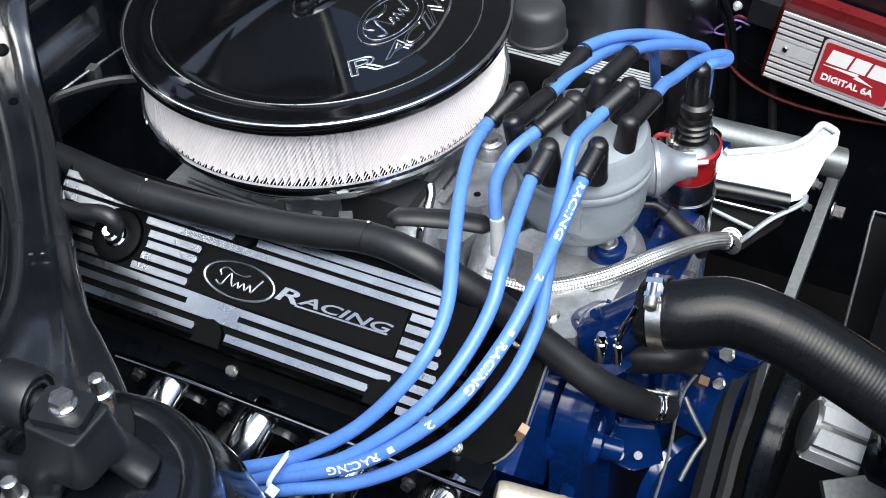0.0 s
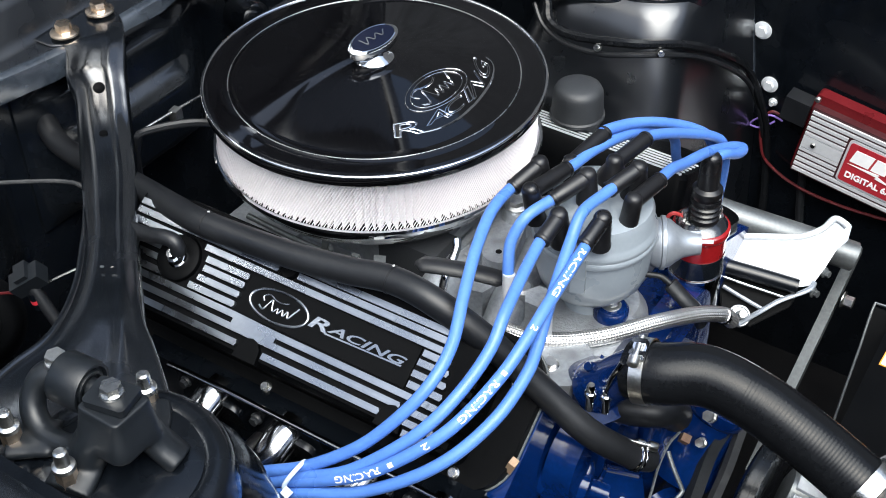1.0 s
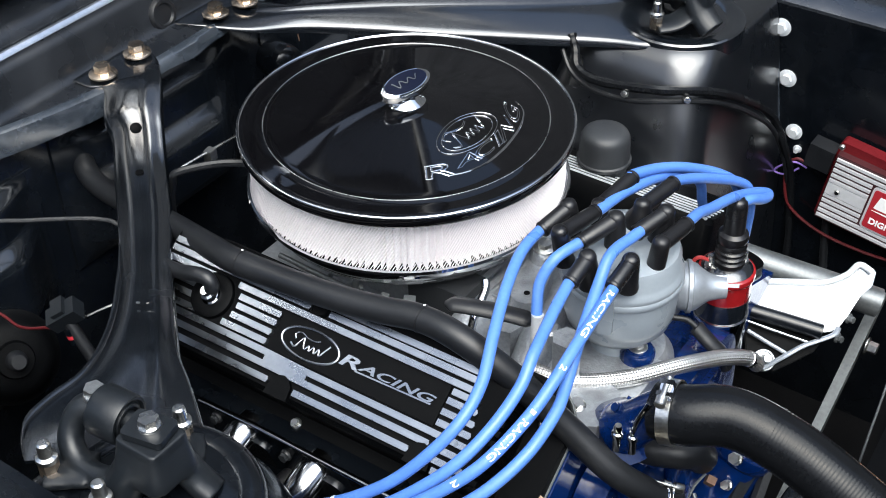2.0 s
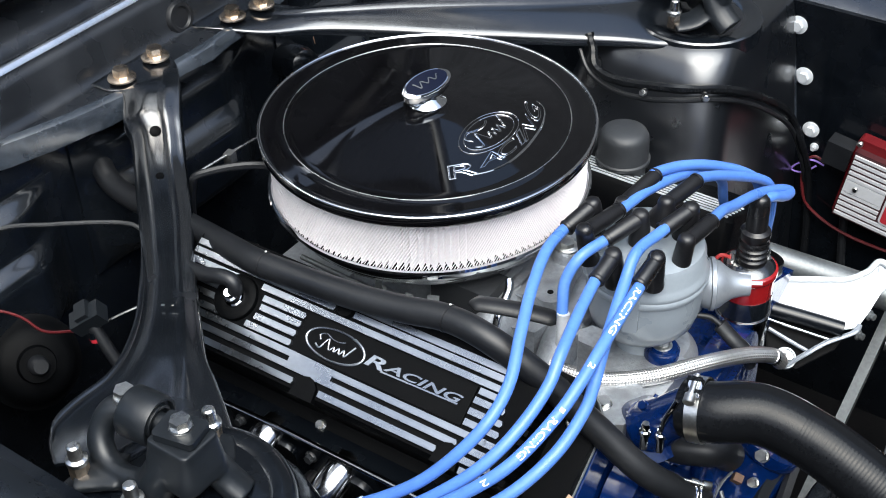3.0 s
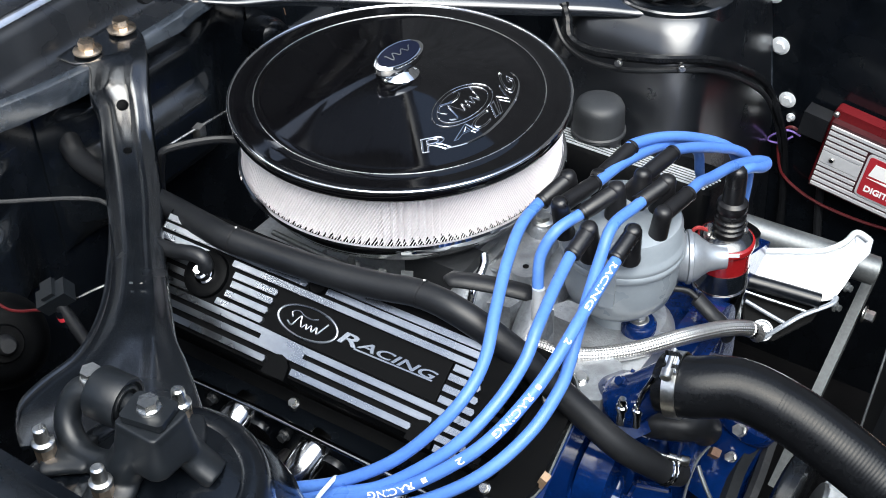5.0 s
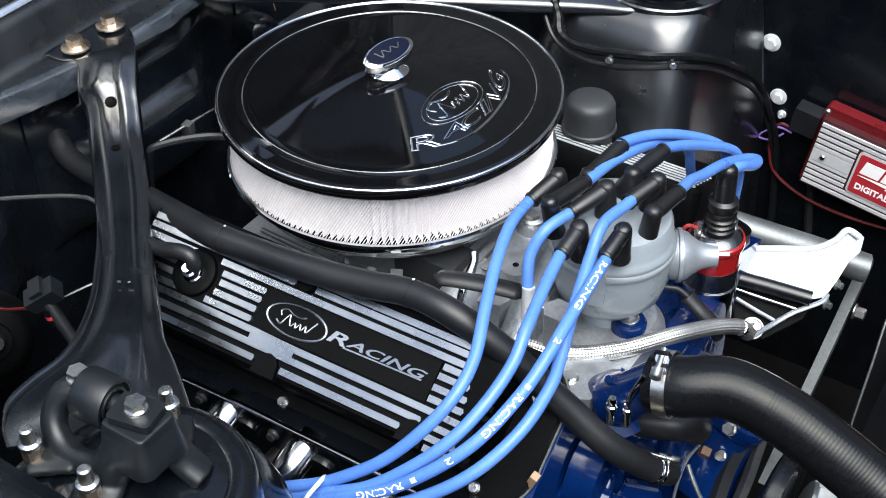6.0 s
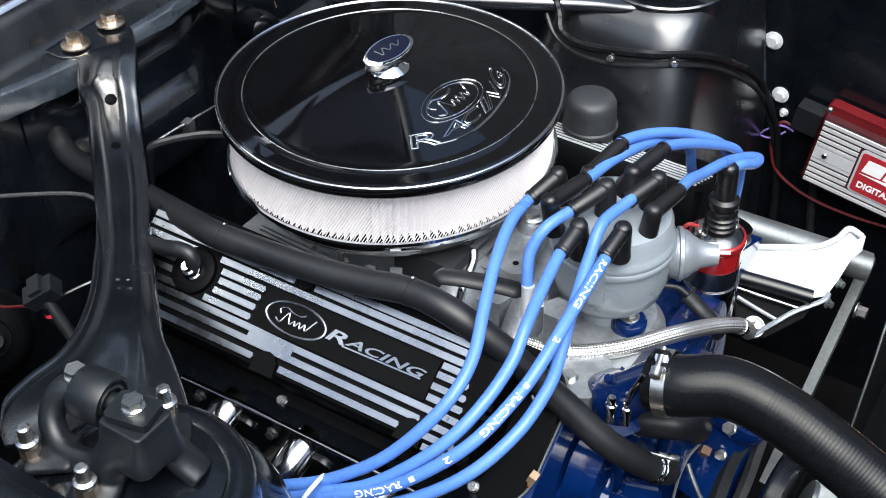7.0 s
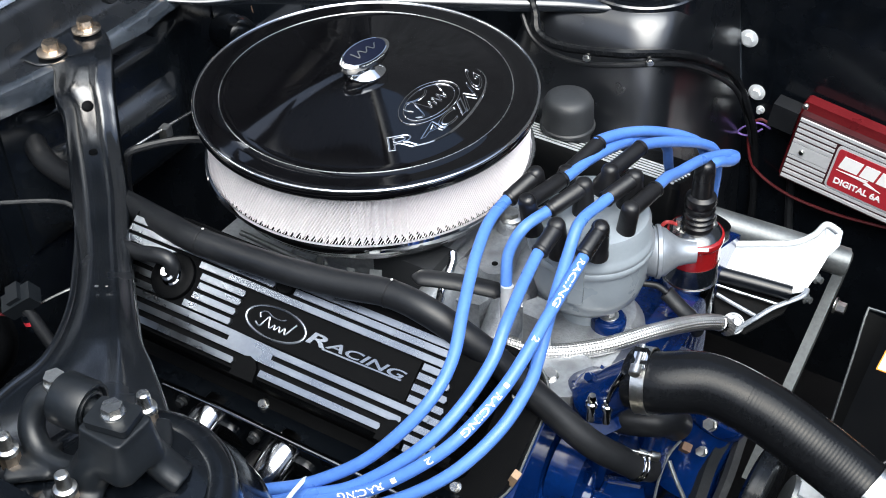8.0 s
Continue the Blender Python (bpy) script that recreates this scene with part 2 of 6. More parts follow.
def bolt_head(bm, m, r=0.008, h=0.006, washer=1.5):
    """A hexagon head with a flange, seated at m's origin, z outward."""
    lathe([(0, 0), (r * washer, 0), (r * washer, 0.0015), (r * 1.1, 0.003), (0, 0.003)], 24, m, bm)
    hexa = [(r * math.cos(radians(60 * k)), r * math.sin(radians(60 * k))) for k in range(6)]
    prism(hexa, 0.002, 0.002 + h, m, r * 0.12, bm)
    return bm


def bolt(name, m, material, label, r=0.008, h=0.006, washer=1.5, group="", parent=None):
    bm = bolt_head(bmesh.new(), Matrix.Identity(4), r, h, washer)
    ob = new(name, mesh_of(name, bm, material))
    ob.matrix_basis = m
    if parent:
        ob.parent = parent
        if label:
            ob["label"] = label
        return ob
    return tagged(ob, label, "bolt", group)


def loft(bm, rings, caps=False, closed_ring=False):
    """Faces between rings of equal length."""
    vs = [[bm.verts.new(p) for p in ring] for ring in rings]
    n = len(vs[0])
    for a, b in zip(vs, vs[1:]):
        for k in range(n if closed_ring else n - 1):
            bm.faces.new((a[k], a[(k + 1) % n], b[(k + 1) % n], b[k]))
    if caps and closed_ring:
        bm.faces.new(vs[0][::-1])
        bm.faces.new(vs[-1])
    return vs


def thicken(bm, t):
    bmesh.ops.recalc_face_normals(bm, faces=bm.faces)
    bmesh.ops.solidify(bm, geom=list(bm.faces), thickness=t)
    return bm


# ======================= the engine bay's shell =======================
def structure(name, bm, material, label, smooth=40):
    ob = new(name, mesh_of(name, bm, material, smooth))
    return tagged(ob, label, name.rstrip("_0123456789").replace("_", " "), kind="structure")


def lettering(text, outline=0.0):
    """A word in the built-in font, scaled to a unit box; solid, or as an outline of the given thickness."""
    fc = bpy.data.curves.new("word", "FONT")
    fc.body = text
    if outline:
        fc.fill_mode, fc.bevel_depth, fc.bevel_resolution, fc.resolution_u = "NONE", outline, 1, 4
    else:
        fc.extrude, fc.offset, fc.resolution_u = 0.5, 0.02, 4
    tmp = bpy.data.objects.new("word", fc)
    me = bpy.data.meshes.new_from_object(tmp)
    bpy.data.objects.remove(tmp)
    bm = bmesh.new()
    bm.from_mesh(me)
    bpy.data.meshes.remove(me)
    lo = [min(v.co[i] for v in bm.verts) for i in (0, 1)]
    hi = [max(v.co[i] for v in bm.verts) for i in (0, 1)]
    for v in bm.verts:
        v.co.x, v.co.y = (v.co.x - lo[0]) / (hi[0] - lo[0]), (v.co.y - lo[1]) / (hi[1] - lo[1])
    return bm


structure("ground", prism(rect(-60, 60, -60, 60), -0.05, 0.0), ASPHALT, "grey asphalt ground under and round the parked car")

# unseen walls, added to hold low sky out of the paint's reflections
structure("wall_north", block(-9.0, 9.0, 3.9, 4.1, 0.0, 5.3, 0.01), WALL_DARK, "unseen dark wall beyond the car, added to keep reflections dark")
structure("wall_south", block(-9.0, 9.0, -7.2, -7.0, 0.0, 3.6, 0.01), WALL_DARK, "unseen dark wall on the near side, added to cut off low sky")
structure("wall_east", block(8.0, 8.2, -7.0, 3.9, 0.0, 3.6, 0.01), WALL_DARK, "unseen dark wall ahead of the car, added to cut off low sky")

# firewall: pressed steel with two long beads
bm = block(-0.402, -0.39, -0.72, 0.72, 0.30, 0.912, 0.003)
firewall = structure("firewall", bm, BLACK_GLOSS, "black painted steel firewall with pressed panels")
for y0, y1, zt in ((-0.17, 0.135, 0.868), (-0.46, -0.20, 0.85), (0.19, 0.40, 0.85)):
    bm = bmesh.new()
    rows = []
    knots = ((0, 0), (0.006, 0.004), (0.014, 0.013), (0.022, 0.018), (0.052, 0.020), (0.062, 0.022), (0.072, 0.033), (0.080, 0.038), (0.092, 0.041), (0.15, 0.042), (0.162, 0.036), (0.178, 0.02), (0.19, 0.0))
    curve = smooth_path([(h, d, 0) for h, d in knots], 4)
    for k in range(41):
        q = k / 40
        y = y0 + (y1 - y0) * q
        e = max(0.0, min(1.0, min(y - y0, y1 - y) / 0.075))
        e = e * e * (3 - 2 * e)
        rows.append([(-0.3885 + c.y * e, y, zt - c.x) for c in curve])
    loft(bm, rows)
    part("pressing", thicken(bm, 0.0015), BLACK_GLOSS, firewall, smooth=80)

def flange_edge(y):
    """The front edge of the cowl flange, which sweeps back towards the fenders."""
    return -0.3475 - 0.75 * max(0.0, abs(y + 0.0) - 0.01) ** 2


# cowl: the bolting flange, its folded lip and the panel that rises to the windscreen
bm = bmesh.new()
prof = [(0.004, 0.9135), (0.001, 0.9155), (-0.388, 0.9155), (-0.396, 0.919), (-0.401, 0.928), (-0.409, 0.957), (-0.413, 0.964), (-0.421, 0.967), (-0.46, 0.966), (-0.54, 0.972)]
loft(bm, [[(x if x < -0.1 else max(-0.387, flange_edge(y) - 0.004 + x), y, z) for x, z in prof] for y in [-0.75 + 0.025 * k for k in range(61)]])
structure("cowl", thicken(bm, 0.004), COWL_PAINT, "black painted cowl panel with a bolting flange")
bm = bmesh.new()
rows = []
for k in range(241):
    y = -0.75 + 0.00625 * k
    w = 0.5 + 0.5 * noise.noise((y * 14, 0.3, 0)) + 0.35 * noise.noise((y * 45, 2.0, 0))
    d = 0.010 + 0.014 * max(0.0, min(1.0, (-0.03 - y) / 0.07)) + 0.004 * noise.noise((y * 22, 5.0, 0))
    x = flange_edge(y)
    rows.append([(x - 0.006, y, 0.9172), (x, y, 0.9168), (x + 0.004 + 0.001 * w, y, 0.9145), (x + 0.0065 + 0.002 * w, y, 0.912 - d * 0.45), (x + 0.0075 + 0.003 * w, y, 0.912 - d)])
loft(bm, rows)
structure("cowl_lip", thicken(bm, 0.002), WORN_STEEL, "worn bluish steel lip along the cowl flange")
bm = bmesh.new()
loft(bm, [[(-0.421, y, 0.968), (-0.424, y, 0.9725), (-0.428, y, 0.9745), (-0.433, y, 0.9740), (-0.436, y, 0.970)] for y in (-0.75, -0.3, 0.3, 0.75)])
structure("trim", thicken(bm, 0.002), POLISHED, "bright metal trim strip along the back of the cowl")
bm = bmesh.new()
loft(bm, [[(-0.436, y, 0.969), (-0.440, y, 0.9785), (-0.448, y, 0.985), (-0.460, y, 0.989), (-0.480, y, 0.9915), (-0.515, y, 0.992)] for y in (-0.75, -0.3, 0.3, 0.75)])
structure("cowl_top", thicken(bm, 0.002), COWL_PAINT, "glossy dark cowl top panel behind the trim strip")
structure("windscreen", prism(rect(-0.75, 0.75, 0, 0.75), 0, 0.006, Matrix.Translation((-0.56, 0, 0.972)) @ pose(0, 0, 0, 0, 0, 90) @ pose(0, 0, 0, 40, 0, 0)), GLASS_DARK, "dark raked windscreen glass behind the cowl")

# inner fender aprons, floor and front panel
for name, s in (("apron_1", -1), ("apron_2", 1)):
    structure(name, block(-0.40, 1.05, min(s * 0.565, s * 0.58), max(s * 0.565, s * 0.58), 0.25, 0.955 if s < 0 else 0.886, 0.003), BLACK_SATIN, "black painted inner fender apron panel")
for name, s in (("fender_1", -1), ("fender_2", 1)):
    bm = bmesh.new()
    q = [(s * 0.57, 0.952), (s * 0.585, 0.962), (s * 0.66, 0.966), (s * 0.78, 0.955), (s * 0.86, 0.90), (s * 0.89, 0.80), (s * 0.89, 0.45)]
    loft(bm, [[(x, y, z - (0 if s < 0 else 0.068)) for y, z in q] for x in (-0.55, 0.2, 1.05)])
    structure(name, thicken(bm, 0.003), BLACK_GLOSS, "glossy black outer fender")
# floor colour holds the shade that the crowded bay would cast
structure("bay_floor", block(-0.40, 1.05, -0.585, 0.585, 0.22, 0.25, 0.002), BLACK_DEEP, "bay floor beneath the engine, blackened for the shade there")
structure("front_panel", block(1.05, 1.07, -0.8, 0.8, 0.25, 0.95, 0.003), BLACK_SATIN, "black front panel ahead of the radiator")

# open bonnet overhead, hinged at the cowl
hood = thing("hood", "black bonnet standing open on its rear hinges, underside showing", "car hood", (-0.48, 0, 1.0))
hm = Matrix.Translation((-0.51, 0, 0.975)) @ pose(0, 0, 0, 0, -84, 0)
bm = prism(round_rect(0, 1.25, -0.69, 0.69, 0.05), 0, 0.02, hm, 0.006)
panel = part("panel", bm, BLACK_GLOSS)
bm = bmesh.new()
for pts in (((0.06, -0.62, 0), (1.20, -0.66, 0)), ((0.06, 0.62, 0), (1.20, 0.66, 0)), ((0.06, -0.66, 0), (0.06, 0.66, 0)), ((1.20, -0.62, 0), (1.20, 0.66, 0)),
            ((0.08, -0.60, 0), (0.50, -0.16, 0), (1.16, -0.60, 0)), ((0.08, 0.60, 0), (0.50, 0.16, 0), (1.16, 0.60, 0))):
    sweep(bm, [hm @ p for p in smooth_path(pts, 10)], 0.045, 16, flat=0.6)
frame_part = part("inner_frame", bm, BLACK_GLOSS, label="rounded black pressed ribs")
# alloy strip added out of view so that the lid mirrors a bright streak
glint = part("glint_strip", prism(round_rect(-0.035, 0.035, -0.60, 0.42, 0.01), -0.002, 0.002, hm @ Matrix.Translation((0.38, 0, -0.038)) @ pose(0, 0, 0, 0, -15, 0), 0.001), POLISHED, label="added alloy strip, out of view, mirroring sky into the lid's streak")
under(hood, panel, frame_part, glint)


# ======================= air cleaner =======================
RL, ZL = 0.178, 0.95
ac = thing("air_cleaner", "round black air cleaner with bright edge and white pleated filter", "air cleaner", (0, 0, 0.85))
lid_prof = [(0, ZL + 0.0190), (0.02, ZL + 0.0188), (0.05, ZL + 0.0150), (0.10, ZL + 0.0072), (0.140, ZL + 0.0008), (0.1470, ZL - 0.0002), (0.1490, ZL + 0.0003),
            (0.1510, ZL + 0.0003), (0.1522, ZL - 0.0006), (0.160, ZL - 0.0007), (0.170, ZL - 0.0008), (0.1752, ZL - 0.0010), (0.1772, ZL - 0.0022), (RL, ZL - 0.005), (RL, ZL - 0.011),
            (0.1765, ZL - 0.0135), (0.174, ZL - 0.0135), (0.173, ZL - 0.008), (0.10, ZL + 0.001), (0, ZL + 0.010)]
lid = part("lid", lathe(lid_prof, 160), LID_BLACK, label="glossy black lid with embossed bright marks", smooth=60)
# bright metal rings draw the highlights of the black lid's edge and crease
part("lid_edge", lathe([(0.1768 + 0.0018 * math.cos(radians(30 * k)), ZL - 0.0016 + 0.0018 * math.sin(radians(30 * k))) for k in range(12)], 160, closed=True), CHROME, lid, "chrome bead that draws the sky highlight on the rolled edge")
part("lid_crease", lathe([(0.1507 + 0.0006 * math.cos(radians(45 * k)), ZL + 0.0002 + 0.0006 * math.sin(radians(45 * k))) for k in range(8)], 160, closed=True), CHROME_DULL, lid, "thin metal ring that draws the highlight on the pressed crease")


def lid_height(r):
    pts = lid_prof[:15]
    for (r0, z0), (r1, z1) in zip(pts, pts[1:]):
        if r0 <= r <= r1 and r1 > r0:
            return z0 + (z1 - z0) * (r - r0) / (r1 - r0)
    return ZL


def on_lid(r, a, up=0.0):
    return Vector((r * math.cos(a), r * math.sin(a), lid_height(r) + up))


# strokes of the scroll inside the oval emblems, in shares of their half length
EMBLEM_STROKES = [[(-0.58, 0.02), (-0.66, 0.16), (-0.46, 0.26), (-0.18, 0.17), (0.10, 0.16), (0.30, 0.24)],
                  [(-0.70, -0.16), (-0.52, -0.24), (-0.40, -0.02), (-0.30, 0.14), (-0.22, -0.08), (-0.14, -0.20), (-0.02, -0.04), (0.04, -0.20), (0.16, -0.02), (0.24, -0.20), (0.36, -0.02), (0.44, -0.20), (0.58, 0.02), (0.70, 0.22)]]
emb = []
bm = bmesh.new()
oc, oa = 0.0800, radians(-3)
for grow in (1.0, 0.84):
    ring = []
    for k in range(40):
        q = 2 * math.pi * k / 40
        rad, tan = 0.0215 * grow * math.cos(q), 0.0425 * grow * math.sin(q)
        x = (oc + rad) * math.cos(oa) - tan * math.sin(oa)
        y = (oc + rad) * math.sin(oa) + tan * math.cos(oa)
        ring.append(Vector((x, y, lid_height(math.hypot(x, y)) + 0.0004)))
    sweep(bm, ring, 0.00055, 8, closed=True)
emb.append(part("emblem_ring", bm, CHROME))
for stroke in EMBLEM_STROKES:
    bm = bmesh.new()
    pts = []
    for u, w in stroke:
        rad, tan = -0.046 * w - 0.002, 0.041 * u
        x, y = (oc + rad) * math.cos(oa) - tan * math.sin(oa), (oc + rad) * math.sin(oa) + tan * math.cos(oa)
        pts.append((x, y, lid_height(math.hypot(x, y)) + 0.0003))
    for off in (-0.0009, 0.0009):
        sweep(bm, smooth_path([(x + off, y, z) for x, y, z in pts], 5), 0.00045, 6)
    emb.append(part("emblem_scroll", bm, CHROME))
# letter, its base from angle to angle, its head from angle to angle, base and head radius
for letter, b0, b1, h0, h1, base_r, head_r in (("R", -45, -30, -44, -26, 0.1240, 0.1050), ("A", -29, -13, -21, -11, 0.1178, 0.1025), ("C", -18, -4, -12, 4, 0.1166, 0.1020),
                                               ("I", -0.5, 4, 7, 13, 0.1166, 0.1022), ("N", 3.5, 18, 16, 29, 0.1175, 0.1022), ("G", 20, 36, 30, 44, 0.1190, 0.1020)):
    bm = lettering(letter, 0.019)
    for v in bm.verts:
        lo_a, hi_a = b0 + (b1 - b0) * v.co.x, h0 + (h1 - h0) * v.co.x
        v.co = on_lid(base_r + (head_r - base_r) * v.co.y, radians(lo_a + (hi_a - lo_a) * v.co.y), 0.0001 + v.co.z * 0.022)
    emb.append(part("emblem_letter", bm, CHROME))
bm = bmesh.new()
sweep(bm, smooth_path([on_lid(r, radians(a), 0.0002) for a, r in ((-34, 0.1236), (-25, 0.1252), (-15, 0.1250), (-4, 0.1224), (6, 0.1210), (20, 0.1216), (32, 0.1226), (39, 0.1205), (43, 0.1165))], 5), lambda t: 0.0006 + 0.0008 * math.sin(math.pi * t), 6)
emb.append(part("emblem_underline", bm, CHROME))
for o in emb:
    o.parent = lid

# pleated paper element and its wire gauze
bm = bmesh.new()
N = 140
rows_z = (0.8765, 0.880, 0.889, 0.898, 0.907, 0.916, 0.925, 0.937)
rings = []
rnd = random.Random(3)
wob = [rnd.uniform(-0.3, 0.3) for _ in range(N)]
for iz, z in enumerate(rows_z):
    ring = []
    for k in range(2 * N):
        j = k // 2
        wave = math.sin(z * 230 + wob[j] * 7) * 0.30 * (0.3 + abs(wob[j]) * 2.4) + 0.10 * math.sin(z * 620 + j)
        a = 2 * math.pi * (k / 2 + wob[j] * 0.35 + wave * 0.35) / N
        r = 0.1687 if k % 2 else 0.1545
        ring.append((r * math.cos(a), r * math.sin(a), z))
    rings.append(ring)
loft(bm, rings, closed_ring=True)
element = part("filter_element", bm, PAPER, label="white pleated paper filter", smooth=15)
bm = bmesh.new()
for k in range(340):
    a = 2 * math.pi * k / 340
    pts = [Vector((0.1693 * math.cos(a + q * 0.2), 0.1693 * math.sin(a + q * 0.2), 0.878 + 0.058 * q)) for q in (0, 0.5, 1)]
    sweep(bm, pts, 0.00044, 5, caps=False)
tagged(part("wire_gauze", bm, WIRE_MESH, element), "fine slanting wires over the pleats", kind="stuff")
base = part("base_pan", lathe([(0.1715, 0.8795), (0.174, 0.879), (0.1752, 0.8765), (0.174, 0.874), (0.168, 0.873), (0.164, 0.871), (0.1625, 0.862), (0.158, 0.853), (0.150, 0.849), (0.10, 0.848),
                              (0.066, 0.848), (0.066, 0.844), (0.10, 0.844), (0.149, 0.845), (0.157, 0.850), (0.161, 0.860), (0.162, 0.872)], 128), CHROME, label="chrome base pan")
nut_m = Matrix.Translation((0, 0, ZL + 0.0185))
stem = lathe([(0, 0.012), (0.013, 0.012), (0.015, 0.006), (0.019, 0.002), (0.021, 0.0), (0, 0)], 40, nut_m)
wing = part("wing_nut", stem, CHROME, label="chrome wing nut with a dark blue oval")
tilt = nut_m @ pose(0, 0, 0.0175, 0, 0, 74) @ pose(0, 0, 0, 14, -6, 0)
bm = bmesh.new()
lathe([(0, 0.006), (0.9, 0.006), (1.0, 0.004), (1.0, -0.004), (0.85, -0.010), (0.5, -0.014), (0, -0.014)], 48, tilt @ Matrix.Diagonal((0.030, 0.0155, 1, 1)), bm)
head = part("oval_head", bm, CHROME, wing)
part("oval_inlay", lathe([(0, 0.0068), (0.82, 0.0068), (0.86, 0.0058), (0, 0.0058)], 48, tilt @ Matrix.Diagonal((0.030, 0.0155, 1, 1))), DARK_BLUE, wing, "dark blue oval inlay")
bm = bmesh.new()
sweep(bm, smooth_path([tilt @ Vector((-0.015 + 0.030 * k / 24, 0.0045 * math.cos(k / 24 * 6 * math.pi) * (1 if k < 8 else 0.6), 0.0071)) for k in range(25)], 3), 0.0006, 6)
part("inlay_mark", bm, STEEL_GREY, wing)
under(ac, lid, element, base, wing)

# carburettor and intake plenum below it
LINK = [(0.157, -0.086, 0.858), (0.161, -0.092, 0.852), (0.163, -0.104, 0.844), (0.164, -0.118, 0.832), (0.166, -0.13, 0.81)]
carb = thing("carburettor", "dull cast alloy carburettor under the air cleaner", "carburettor", (0, 0, 0.79))
bm = block(-0.075, 0.085, -0.06, 0.06, 0.79, 0.848, 0.008)
block(0.085, 0.12, -0.045, 0.045, 0.80, 0.84, 0.008, bm)
block(-0.11, -0.075, -0.045, 0.045, 0.80, 0.84, 0.008, bm)
p1 = part("body", bm, CAST)
p2 = part("fuel_bowl", block(0.07, 0.14, -0.10, -0.06, 0.795, 0.835, 0.01), DARK_GREY)
p3 = part("linkage", tube(LINK, 0.0045, 10), CHROME, label="bright bent linkage rod")
p4 = part("throttle_lever", tube([(0.150, -0.147, 0.868), (0.175, -0.138, 0.869), (0.205, -0.123, 0.864), (0.232, -0.111, 0.858)], lambda t: 0.0105 * min(1.0, 0.25 + 6 * min(t, 1 - t)), 12, flat=0.55), RUBBER, label="dark flat lever")
under(carb, p1, p2, p3, p4)
for x, y, z, sx, sy, rz in ((0.036, -0.143, 0.838, 0.003, 0.002, 20), (0.044, -0.145, 0.834, 0.002, 0.003, 50), (0.098, -0.135, 0.838, 0.006, 0.004, 35), (0.070, -0.138, 0.832, 0.004, 0.002, 15)):
    under(carb, part("linkage_lever", block(-sx, sx, -sy, sy, -0.008, 0.003, 0.0008, None, pose(x, y, z, 12, 8, rz)), STEEL_GREY))
under(carb, part("linkage_shaft", tube([(-0.07, -0.140, 0.824), (0.02, -0.143, 0.825), (0.115, -0.138, 0.826)], 0.003, 10), STEEL_GREY))


# ======================= valve covers =======================
A35 = radians(35)


def cover_frame(s):
    """Local axes of a valve cover: x along the engine, y up the slope, z out of the face. s: -1 near, 1 far."""
    lean = A35 if s < 0 else radians(22)
    yv, zv = Vector((0, -s * math.cos(lean), math.sin(lean))), Vector((0, s * math.sin(lean), math.cos(lean)))
    xv = yv.cross(zv)
    m = Matrix.Identity(4)
    for i, v in enumerate((xv, yv, zv)):
        m[0][i], m[1][i], m[2][i] = v
    if s < 0:
        m = pose(0, 0, 0, 0, 0, 1.5) @ m
    m.translation = (0, -0.286, 0.8175) if s < 0 else (0, 0.305, 0.754)
    return m


STRIPE = 0.0031
def end_ribs():
    """Short ribs that stand out from the front end of a valve cover."""
    bm = bmesh.new()
    for k in range(11):
        y = -0.004 + 0.0097 * k
        block(0.262, 0.2755, y - 0.0028, y + 0.0028, -0.05, -0.0035, 0.0018, bm)
    return bm



